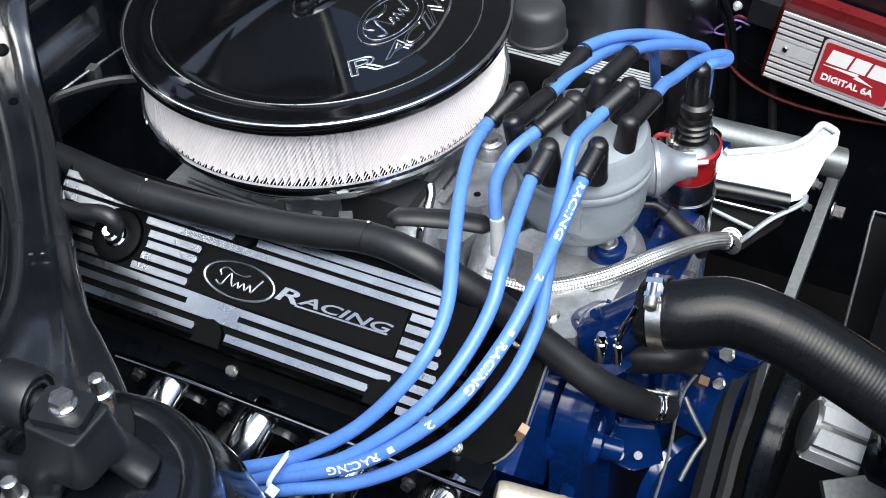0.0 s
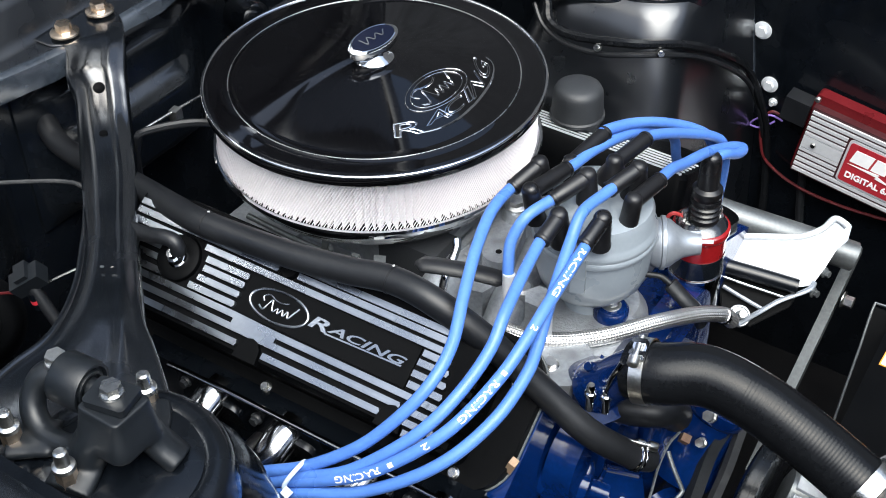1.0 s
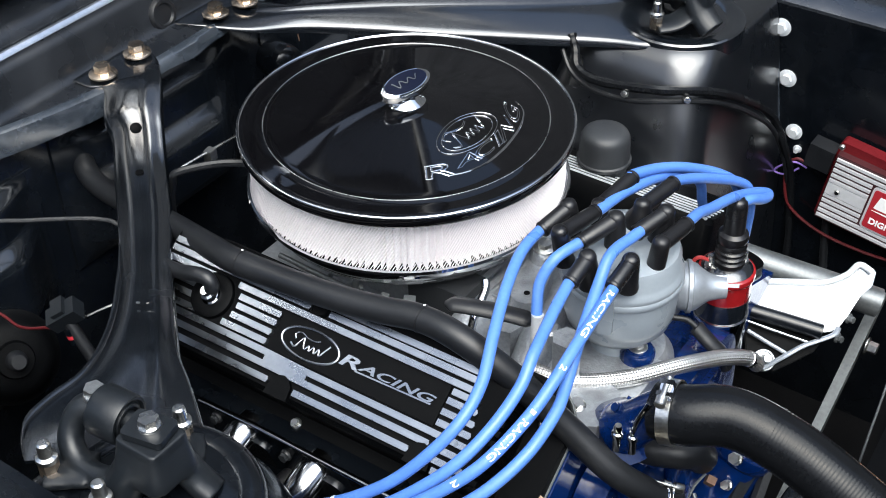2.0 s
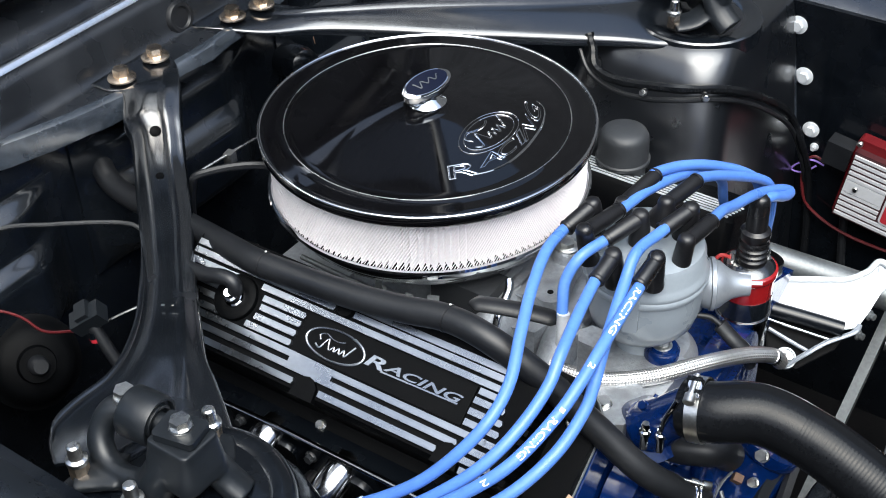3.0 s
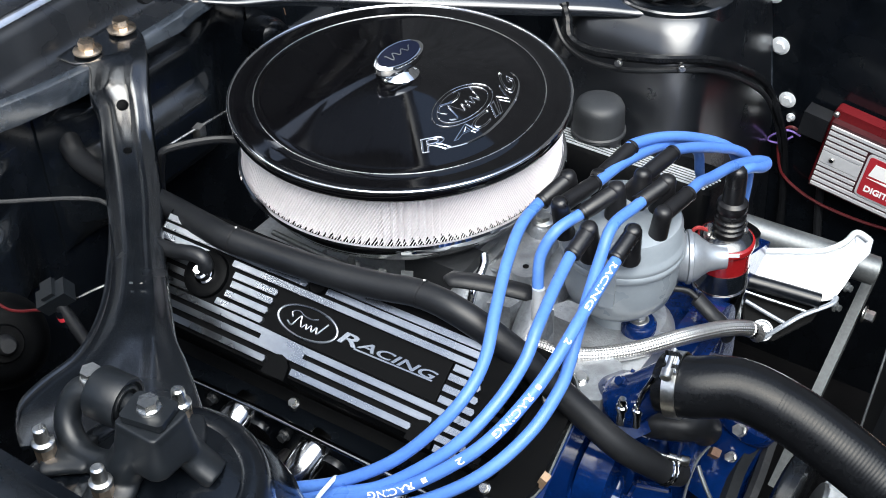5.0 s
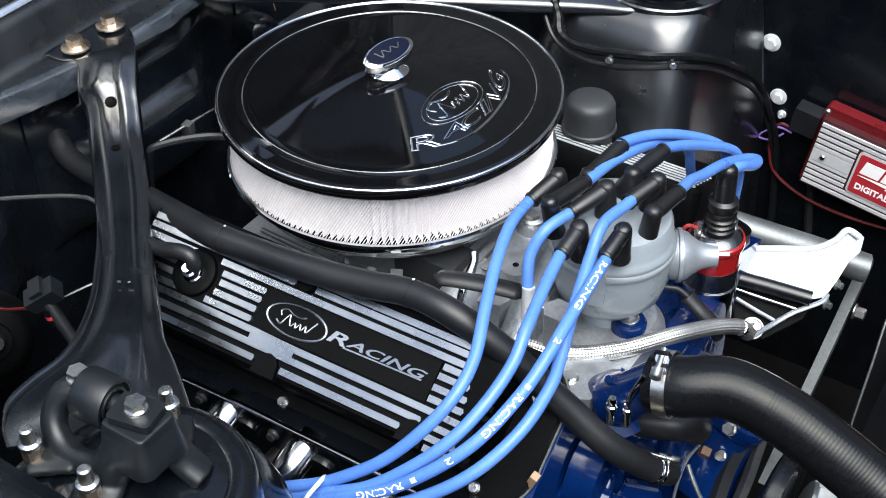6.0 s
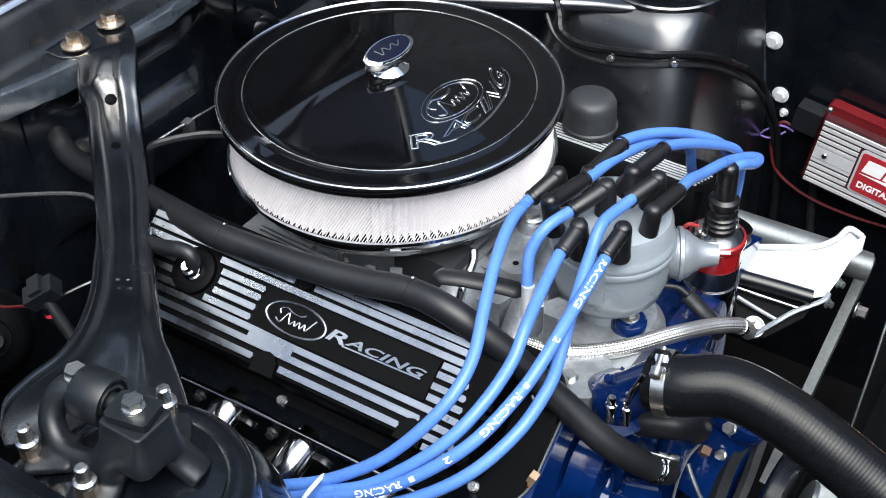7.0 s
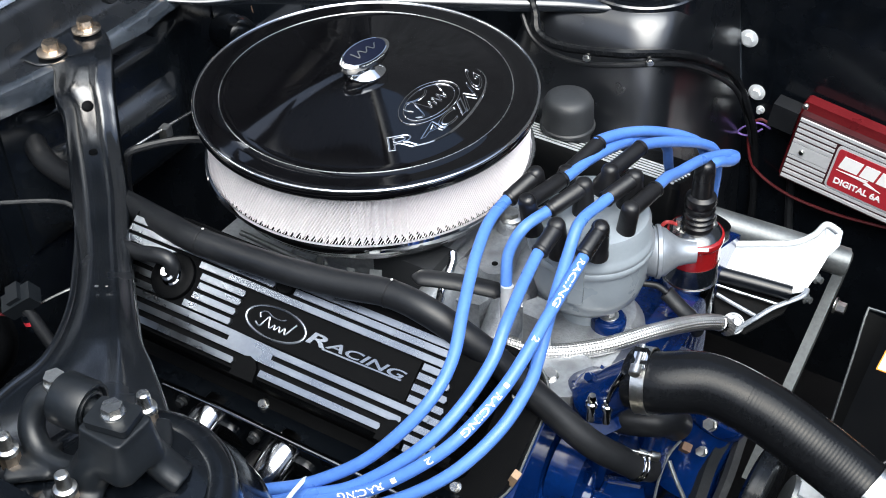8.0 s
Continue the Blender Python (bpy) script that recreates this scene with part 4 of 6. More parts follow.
def print_on(wire_ob, path, t0, t1, count, tall, face=(0.45, -0.55, 0.7), gap=0.25, mark="print_bar"):
    """White printed bars along a wire between two shares of its length."""
    pts = smooth_path(path, 16)
    n = len(pts) - 1
    f = Vector(face).normalized()
    for k in range(count):
        a, b = t0 + (t1 - t0) * k / count, t0 + (t1 - t0) * (k + 1 - gap) / count
        bm = bmesh.new()
        rows = []
        for j in range(4):
            i = (a + (b - a) * j / 3) * n
            lo = min(int(i), n - 1)
            c = pts[lo].lerp(pts[lo + 1], i - lo)
            tan = (pts[min(lo + 2, n)] - pts[max(lo - 1, 0)]).normalized()
            u = (f - tan * f.dot(tan)).normalized()
            w = tan.cross(u)
            rows.append([c + (u * math.cos(q) + w * math.sin(q)) * 0.00585 for q in (-tall, -tall * 0.5, 0, tall * 0.5, tall)])
        loft(bm, rows)
        o = part(mark, thicken(bm, 0.0001), WHITE_PRINT, wire_ob)


def word_on(wire_ob, path, t0, t1, text, tall, face=(0.45, -0.55, 0.7)):
    """A printed word bent round a wire between two shares of its length."""
    pts = smooth_path(path, 16)
    n = len(pts) - 1
    f = Vector(face).normalized()
    bm = lettering(text)
    for v in bm.verts:
        i = (t0 + (t1 - t0) * v.co.x) * n
        lo = min(int(i), n - 1)
        c = pts[lo].lerp(pts[lo + 1], i - lo)
        tan = (pts[min(lo + 2, n)] - pts[max(lo - 1, 0)]).normalized()
        u = (f - tan * f.dot(tan)).normalized()
        w = u.cross(tan)
        q = (v.co.y * 2 - 1) * tall - (v.co.x - 0.5) * 0.06
        v.co = c + (u * math.cos(q) + w * math.sin(q)) * (0.0059 + 0.00012 * v.co.z)
    part("print_word", bm, WHITE_PRINT, wire_ob)


word_on(wd, WD, 0.10, 0.190, "RACING", 0.5)
word_on(wd, WD, 0.262, 0.276, "2", 0.5)
print_on(wd, WD, 0.385, 0.397, 1, 0.4)
word_on(wd, WD, 0.41, 0.495, "RACING", 0.55)
word_on(wd, WD, 0.565, 0.58, "2", 0.5)
print_on(wd, WD, 0.64, 0.652, 1, 0.4)
word_on(wd, WD, 0.665, 0.750, "RACING", 0.55)

zt = thing("cable_tie", "white nylon cable tie round four blue wires", "cable tie", (0.166, -0.359, 0.78))
bm = bmesh.new()
ring = [Vector((0.168 + 0.002 * math.sin(2 * q), -0.3595, 0.781)) + Vector((0.08, 0.6, 0.79)).normalized() * (0.0155 * math.cos(q)) + Vector((0.02, -0.79, 0.6)).normalized() * (0.0155 * math.sin(q)) for q in (2 * math.pi * k / 32 for k in range(32))]
sweep(bm, ring, 0.0021, 8, closed=True)
block(-0.004, 0.004, -0.004, 0.004, -0.004, 0.005, 0.001, bm, pose(0.170, -0.3775, 0.779, 20, 30, 0))
z1 = part("strap", bm, WHITE_TIE)
under(zt, z1)


# ======================= ignition coil =======================
coil = thing("ignition_coil", "red canister ignition coil with a black tower on a chrome bracket", "ignition coil", (0.326, 0.153, 0.66))
km = Matrix.Translation((0.3175, 0.149, 0.0))
co = [part("can", lathe([(0, 0.66), (0.0265, 0.66), (0.0288, 0.664), (0.0288, 0.778), (0.0310, 0.780), (0.0316, 0.783), (0.0310, 0.787), (0.0285, 0.789), (0, 0.789)], 56, km), RED_ENAMEL, label="glossy red canister"),
      part("top_plate", lathe([(0, 0.797), (0.013, 0.797), (0.024, 0.7935), (0.0282, 0.7893), (0, 0.7893)], 48, km), BLACK_GLOSS, label="glossy black top"),
      part("band", lathe([(0.0290, 0.7235), (0.0308, 0.7235), (0.0308, 0.7275), (0.0290, 0.7275)], 56, km, closed=True), CHROME, label="chrome clamp band"),
      part("lower_shell", lathe([(0.0289, 0.676), (0.0296, 0.677), (0.0296, 0.7230), (0.0289, 0.7230)], 56, km, closed=True), HEADER, label="bright lower shell"),
      part("label_band", lathe([(0.0289, 0.728), (0.0294, 0.728), (0.0294, 0.7535), (0.0289, 0.7535)], 56, km, closed=True), BLACK_GLOSS, label="black printed label"),
      part("tower_boot", lathe([(0, 0.793), (0.015, 0.793), (0.0168, 0.798), (0.0168, 0.802), (0.0148, 0.804), (0.0170, 0.8065), (0.0170, 0.809), (0.0146, 0.811), (0.0168, 0.8135), (0.0168, 0.816), (0.0144, 0.818), (0.0166, 0.8205), (0.0166, 0.823), (0.0150, 0.826), (0.0172, 0.832), (0.0160, 0.837), (0.0118, 0.840), (0.0112, 0.858), (0.0108, 0.872), (0.0095, 0.879), (0.0060, 0.882), (0, 0.8825)], 40, Matrix.Translation((0.3190, 0.148, 0.0))), BOOT, label="black bellows boot")]
for x, y in ((0.3025, 0.1345), (0.3310, 0.1605)):
    co.append(part("terminal", lathe([(0, 0.808), (0.0032, 0.808), (0.0032, 0.797), (0.0055, 0.797), (0.0055, 0.79), (0, 0.79)], 12, Matrix.Translation((x, y, 0))), CHROME_DULL))
co.append(part("lead", tube([(0.303, 0.1345, 0.80), (0.293, 0.126, 0.806), (0.288, 0.122, 0.798), (0.292, 0.119, 0.785)], 0.0022, 8), RED_WIRE, label="red lead"))
under(coil, *co)


# ======================= hoses =======================
def hose(name, points, r, label, material=RUBBER, seg=24, at=None):
    bm = tube(points, r, seg, 8)
    ob = new(name, mesh_of(name, bm, material))
    return tagged(ob, label, "hose")


HEATER = [(-0.395, -0.125, 0.832), (-0.376, -0.1363, 0.818), (-0.352, -0.1435, 0.809), (-0.304, -0.1533, 0.8123), (-0.234, -0.1666, 0.828), (-0.166, -0.1894, 0.8513), (-0.0967, -0.213, 0.8735), (-0.040, -0.2246, 0.8837), (0.058, -0.219, 0.8877), (0.120, -0.212, 0.893), (0.167, -0.206, 0.8995), (0.212, -0.206, 0.896), (0.262, -0.196, 0.866), (0.307, -0.182, 0.822), (0.354, -0.171, 0.78), (0.383, -0.149, 0.748), (0.394, -0.138, 0.736), (0.401, -0.127, 0.727)]
hh = hose("heater_hose", HEATER, 0.0132, "long black rubber heater hose lying along the valve cover")
for pt, nxt in (((-0.040, -0.2246, 0.8837), (0.01, -0.2232, 0.885)), ((0.167, -0.206, 0.8995), (0.20, -0.206, 0.8995))):
    part("hose_band", lathe([(0.0131, -0.001), (0.0138, -0.001), (0.0138, 0.001), (0.0131, 0.001)], 32, along(pt, nxt), closed=True), BOOT, hh)
    part("band_clip", block(-0.0010, 0.0010, -0.0008, 0.0008, -0.0009, 0.0006, 0.0003, None, pose(pt[0], pt[1] + 0.004, pt[2] + 0.0136, 20, 0, 40)), CHROME_DULL, hh, "tiny bright clip on the band")
RAD = [(0.378, -0.1385, 0.8455), (0.403, -0.137, 0.852), (0.440, -0.122, 0.857), (0.485, -0.118, 0.850), (0.535, -0.118, 0.832), (0.585, -0.120, 0.810), (0.66, -0.13, 0.78), (0.76, -0.14, 0.76)]
bm = bmesh.new()
rp = smooth_path(RAD, 56)
cut = int(len(rp) * 0.40)
sweep(bm, rp[:cut + 1], lambda t: 0.0272 + 0.0006 * math.sin(t * 3.6), 32)
rh = tagged(new("radiator_hose", mesh_of("radiator_hose", bm, HOSE_BLACK)), "thick black rubber upper radiator hose with fine moulded rings", "hose")
bm = bmesh.new()
sweep(bm, rp[cut:], lambda t: 0.0269 + 0.0003 * min(1, t * 4) + 0.00014 * math.sin(t * 400), 32)
part("ribbed_length", bm, HOSE_BLACK, rh)
clamp = thing("hose_clamp", "bright steel hose clamp on the radiator hose", "hose clamp", (0.382, -0.138, 0.848), "hose clamps")
cmx = along((0.391, -0.1378, 0.849), (0.416, -0.134, 0.854))
c1 = part("band", lathe([(0.0287, -0.006), (0.0302, -0.006), (0.0302, 0.006), (0.0287, 0.006)], 48, cmx, closed=True), CHROME_DULL)
def worm(cm, r, way):
    """Screw housing and tangent screw on a clamp band of radius r, on the side that faces way."""
    d = cm.to_3x3().inverted() @ Vector(way)
    at = cm @ pose(0, 0, 0, 0, 0, math.degrees(math.atan2(d.y, d.x)))
    bm = block(r, r + 0.003, -0.010, 0.010, -0.0065, 0.0065, 0.001, None, at)
    block(r + 0.001, r + 0.009, -0.008, -0.003, -0.0065, 0.0065, 0.0015, bm, at)
    block(r + 0.001, r + 0.007, 0.004, 0.008, -0.0065, 0.0065, 0.0015, bm, at)
    house = part("housing", bm, CHROME)
    a, b = at @ Vector((r + 0.0055, -0.012, 0)), at @ Vector((r + 0.0055, 0.016, 0))
    return house, part("screw", lathe([(0, 0), (0.003, 0), (0.003, 0.022), (0.0052, 0.022), (0.0052, 0.030), (0.0042, 0.031), (0, 0.031)], 14, along(a, b)), CHROME_DULL)


c2, c3 = worm(cmx, 0.0300, (-0.5, -0.3, 0.85))
under(clamp, c1, c2, c3)
clamp_b = thing("hose_clamp", "bright worm-drive clamp at the radiator end of the hose", "hose clamp", (0.594, -0.1205, 0.8065), "hose clamps")
cmy = along((0.594, -0.1205, 0.8065), (0.655, -0.129, 0.782))
d1 = part("band", lathe([(0.0276, -0.007), (0.0296, -0.007), (0.0296, 0.007), (0.0276, 0.007)], 48, cmy, closed=True), CHROME_DULL)
bm = bmesh.new()
for k in range(9):
    block(0.0290, 0.0300, -0.001, 0.001, -0.004, 0.004, 0, bm, cmy @ pose(0, 0, 0, 0, 0, -120 + 9 * k))
d2 = part("band_slots", bm, DARK_GREY, label="dark slots cut in the band")
d3 = part("housing", block(0.028, 0.037, -0.007, 0.007, -0.0075, 0.0075, 0.002, None, cmy @ pose(0, 0, 0, 0, 0, -30)), CHROME_DULL)
under(clamp_b, d1, d2, d3)
bypass = hose("bypass_hose", [(0.335, -0.112, 0.757), (0.350, -0.111, 0.759), (0.370, -0.109, 0.762), (0.389, -0.102, 0.764), (0.399, -0.088, 0.757), (0.402, -0.075, 0.74)], 0.0165, "short black bypass hose")

# steel-braided fuel line
FUEL = [(0.225, -0.120, 0.803), (0.239, -0.117, 0.80), (0.274, -0.106, 0.797), (0.312, -0.070, 0.793), (0.344, -0.016, 0.785), (0.366, 0.042, 0.762), (0.3815, 0.078, 0.741), (0.386, 0.096, 0.720)]
fuel = thing("fuel_hose", "silver steel-braided fuel hose", "hose", (0.313, -0.074, 0.79))
f1 = part("core", tube(FUEL, 0.0078, 16, 8), STEEL_GREY)
fp = smooth_path(FUEL, 100)
arc = [0.0]
for p, q in zip(fp, fp[1:]):
    arc.append(arc[-1] + (q - p).length)
rings = []
for i, p in enumerate(fp):
    t = (fp[min(i + 1, len(fp) - 1)] - fp[max(i - 1, 0)]).normalized()
    side = t.cross(Vector((0, 0, 1))).normalized()
    u2 = side.cross(t)
    ring = []
    for k in range(90):
        a = 2 * math.pi * k / 90
        w = math.sin(9 * (a + arc[i] / 0.0085)) * math.sin(9 * (a - arc[i] / 0.0085))
        r = 0.0082 + 0.00045 * (abs(w) ** 0.7) * (1 if w > 0 else -1)
        ring.append(p + (side * math.cos(a) + u2 * math.sin(a)) * r)
    rings.append(ring)
bm = bmesh.new()
loft(bm, rings, closed_ring=True)
f2 = tagged(part("braid", bm, BRAID), "woven steel braid", kind="stuff")
f3 = part("end_fitting", lathe([(0, 0), (0.0088, 0), (0.0088, 0.010), (0.0075, 0.012), (0.0075, 0.018), (0, 0.018)], 12, along((0.3815, 0.076, 0.742), (0.386, 0.096, 0.722))), CHROME)
under(fuel, f1, f2, f3)


# ======================= water pump and front of the engine =======================
pump = thing("water_pump", "glossy blue water pump and thermostat housing ahead of the block", "water pump", (0.38, -0.05, 0.55))
wp = []
wp.append(part("back_plate", prism(round_rect(-0.185, 0.13, 0.44, 0.745, 0.05), 0.0, 0.03, Matrix.Translation((0.318, 0, 0)) @ Matrix(((0, 0, 1, 0), (1, 0, 0, 0), (0, 1, 0, 0), (0, 0, 0, 1))), 0.008), ENGINE_BLUE))
wp.append(part("volute", lathe([(0, 0), (0.072, 0), (0.080, 0.008), (0.080, 0.03), (0.066, 0.045), (0.042, 0.055), (0.034, 0.085), (0, 0.085)], 56, along((0.345, -0.02, 0.655), (0.45, -0.02, 0.655))), ENGINE_BLUE))
wp.append(part("thermostat_flange", prism(round_rect(-0.022, 0.024, -0.030, 0.032, 0.016), 0, 0.016, along((0.334, -0.122, 0.776), (0.364, -0.140, 0.805)), 0.005), ENGINE_BLUE))
wp.append(part("flange_bolt", bolt_head(bmesh.new(), along((0.338, -0.136, 0.822), (0.30, -0.21, 0.90)), 0.0045, 0.005, 1.2), ENGINE_BLUE))
for k, (a, b) in enumerate((((0.342, -0.120, 0.826), (0.334, -0.143, 0.803)), ((0.352, -0.122, 0.832), (0.345, -0.150, 0.812)))):
    wp.append(part("cast_rib", tube([a, tuple((p + q) / 2 + 0.002 for p, q in zip(a, b)), b], 0.0032, 10), ENGINE_BLUE))
wp.append(part("thermostat_neck", lathe([(0, 0.0), (0.026, 0.0), (0.024, 0.02), (0.0215, 0.035), (0.0215, 0.085), (0, 0.085)], 40, along((0.340, -0.126, 0.790), (0.382, -0.1385, 0.8455))), ENGINE_BLUE))
wp.append(part("inlet", lathe([(0, -0.02), (0.019, -0.02), (0.017, 0.03), (0.0135, 0.05), (0.012, 0.075), (0, 0.075)], 36, along((0.380, -0.062, 0.70), (0.400, -0.128, 0.728))), ENGINE_BLUE))
wp.append(part("outlet_lobe", lathe([(0, 0), (0.04, 0), (0.042, 0.01), (0.034, 0.03), (0.03, 0.07), (0.034, 0.075), (0.034, 0.085), (0, 0.085)], 40, along((0.405, -0.06, 0.65), (0.43, -0.015, 0.735))), ENGINE_BLUE))
wp.append(part("web", tube([(0.292, -0.146, 0.712), (0.320, -0.142, 0.702), (0.343, -0.138, 0.692), (0.345, -0.150, 0.680), (0.338, -0.172, 0.660), (0.335, -0.19, 0.62)], 0.008, 12), ENGINE_BLUE))
wp.append(part("pump_can", lathe([(0, 0), (0.024, 0), (0.028, 0.004), (0.028, 0.02), (0.023, 0.024), (0.023, 0.06), (0.019, 0.064), (0.012, 0.064), (0.012, 0.085), (0, 0.085)], 40, along((0.292, -0.168, 0.690), (0.375, -0.132, 0.655))), ENGINE_BLUE))
wp.append(part("hub_plate", lathe([(0, 0), (0.045, 0), (0.05, 0.004), (0.045, 0.012), (0.02, 0.014), (0, 0.014)], 40, along((0.405, -0.10, 0.60), (0.45, -0.12, 0.605))), ENGINE_BLUE))
for k, (y, z, x) in enumerate(((-0.085, 0.715, 0.352), (0.055, 0.70, 0.352), (-0.10, 0.60, 0.352), (0.06, 0.60, 0.352), (-0.02, 0.728, 0.386))):
    wp.append(part("pump_bolt", bolt_head(bmesh.new(), along((x, y, z), (x + 0.05, y, z)), 0.008, 0.008), CHROME_DULL if k % 2 else ENGINE_BLUE))
for at, to, r in (((0.431, -0.056, 0.738), (0.40, -0.16, 0.83), 0.006), ((0.430, -0.066, 0.709), (0.41, -0.17, 0.79), 0.0048)):
    wp.append(part("lobe_bolt", bolt_head(bmesh.new(), along(at, to), r, 0.007, 1.1), CHROME_DULL, label="bright hexagon bolt"))
under(pump, *wp)
hb = thing("hold_down_bolt", "blue-painted hold-down clamp bolt beside the distributor", "bolt", (0.302, -0.028, 0.765))
h1 = part("boss", lathe([(0, -0.01), (0.017, -0.01), (0.018, 0.012), (0.015, 0.016), (0, 0.016)], 32, Matrix.Translation((0.302, -0.028, 0.782))), ENGINE_BLUE)
h2 = part("bolt_head", bolt_head(bmesh.new(), Matrix.Translation((0.302, -0.028, 0.797)), 0.0068, 0.007), CHROME_DULL, label="bright hexagon head")
under(hb, h1, h2)
ptr = thing("timing_pointer", "thin bright steel timing pointer strip in front of the pump", "pointer", (0.41, -0.12, 0.65))
t1 = part("strip", tube([(0.412, -0.084, 0.731), (0.407, -0.098, 0.721), (0.407, -0.116, 0.705), (0.410, -0.133, 0.687), (0.411, -0.152, 0.668), (0.411, -0.175, 0.645), (0.41, -0.19, 0.62)], 0.0015, 8, flat=0.6), STEEL_GREY)
t2 = part("bent_rod", tube([(0.409, -0.10, 0.716), (0.414, -0.104, 0.711), (0.424, -0.110, 0.701), (0.433, -0.114, 0.691), (0.4345, -0.117, 0.688), (0.430, -0.130, 0.679), (0.426, -0.148, 0.664)], 0.0022, 8, steps=4), STEEL_GREY)
t3 = part("rusty_tab", block(-0.0045, 0.0045, -0.004, 0.004, -0.006, 0.006, 0.0015, None, pose(0.417, -0.082, 0.722, 30, 20, 15)), RUST, label="rusty steel tab")
under(ptr, t1, t2, t3)
fil = thing("fuel_filter", "cream metal canister lying low beside the head", "filter", (0.35, -0.277, 0.755))
q1 = part("can", lathe([(0, 0), (0.010, 0), (0.0115, 0.002), (0.0122, 0.006), (0.0122, 0.05), (0.0128, 0.051), (0.0128, 0.054), (0.0122, 0.055), (0.0122, 0.10), (0, 0.10)], 36, along((0.318, -0.290, 0.756), (0.385, -0.268, 0.738))), CREAM)
under(fil, q1)
dow = new("dowel_plug", mesh_of("dowel_plug", block(-0.0045, 0.0045, -0.005, 0.005, -0.012, 0.012, 0.002, None, pose(0.316, -0.238, 0.772, 10, 20, 0) @ Matrix.Scale(0.8, 4)), TAN))
tagged(dow, "small tan plug at the front of the head", "plug")

# small clamp on the hose end and its spring
cl2 = thing("hose_clamp", "bright wire hose clamp at the lower heater hose end", "hose clamp", (0.385, -0.145, 0.745), "hose clamps")
cmx = along((0.391, -0.1415, 0.7395), (0.401, -0.127, 0.727))
def wire_ring(off):
    bm = bmesh.new()
    sweep(bm, [cmx @ Vector((0.0142 * math.cos(q), 0.0142 * math.sin(q), off)) for q in (2 * math.pi * k / 36 for k in range(36))], 0.0011, 8, closed=True)
    return part("wire_loop", bm, CHROME)


k1, k2 = wire_ring(-0.002), wire_ring(0.004)
k3 = part("screw", lathe([(0, 0), (0.0016, 0), (0.0016, 0.014), (0.0042, 0.014), (0.0042, 0.021), (0.0028, 0.022), (0.0028, 0.026), (0.0048, 0.026), (0.0048, 0.034), (0.004, 0.035), (0, 0.035)], 12, along((0.380, -0.1445, 0.7595), (0.409, -0.127, 0.747))), CHROME_DULL)
under(cl2, k1, k2, k3)

# studs on the thermostat housing
for (x, y, z) in ((0.350, -0.159, 0.815), (0.362, -0.151, 0.811)):
    st = thing("clamp_screw", "bright clamp screw with a brass collar below the thermostat housing", "screw", (x, y, z), "clamp screws")
    s1 = part("shank", lathe([(0, 0.018), (0.005, 0.018), (0.0065, 0.014), (0.0065, 0.006), (0.0085, 0.004), (0.0085, -0.002), (0.006, -0.004), (0.006, -0.03), (0, -0.03)], 20, Matrix.Translation((x, y, z)) @ Matrix.Scale(0.66, 4)), CHROME)
    under(st, s1)
    if x > 0.355:
        under(st, part("stem", tube([(0.362, -0.151, 0.816), (0.365, -0.157, 0.830), (0.369, -0.160, 0.846), (0.3745, -0.160, 0.861), (0.377, -0.158, 0.869)], 0.0026, 10), HEADER, label="dark steel stem"))

# drive belts and pulley
for k, pts in enumerate((((0.444, -0.008, 0.742), (0.443, -0.032, 0.721), (0.437, -0.059, 0.696), (0.439, -0.093, 0.664), (0.442, -0.135, 0.625), (0.445, -0.20, 0.56)),
                         ((0.454, -0.010, 0.735), (0.455, -0.034, 0.710), (0.457, -0.060, 0.684), (0.457, -0.091, 0.656), (0.46, -0.125, 0.625), (0.46, -0.19, 0.56)))):
    bt = new("fan_belt", mesh_of("fan_belt", tube(pts, 0.0085 if k == 0 else 0.006, 4, 4), BELT_GREY if k == 0 else RUBBER_DULL))
    tagged(bt, "flat dark grey rubber fan belt running down past the pump", "belt", "fan belts")
pulley = thing("pulley", "black water pump pulley behind the belts", "pulley", (0.46, -0.02, 0.62))
p1 = part("rim", lathe([(0, 0), (0.07, 0), (0.078, 0.004), (0.07, 0.012), (0.078, 0.02), (0.07, 0.022), (0.02, 0.018), (0, 0.018)], 56, along((0.470, -0.02, 0.60), (0.5, -0.02, 0.60))), BLACK_GLOSS)
under(pulley, p1)


def slab(pts, t, bevel=0.0012):
    """A flat plate of thickness t over a planar outline in space."""
    bm = bmesh.new()
    f = bm.faces.new([bm.verts.new(p) for p in pts])
    bm.normal_update()
    n = f.normal.copy()
    if n.z < 0:
        n.negate()
    r = bmesh.ops.extrude_face_region(bm, geom=[f])
    bmesh.ops.translate(bm, verts=[v for v in r["geom"] if isinstance(v, bmesh.types.BMVert)], vec=-n * t)
    bmesh.ops.recalc_face_normals(bm, faces=bm.faces)
    if bevel:
        bmesh.ops.bevel(bm, geom=[e for e in bm.edges if e.calc_face_angle(0) > radians(30)], offset=bevel, segments=2, affect="EDGES", clamp_overlap=True)
    return bm


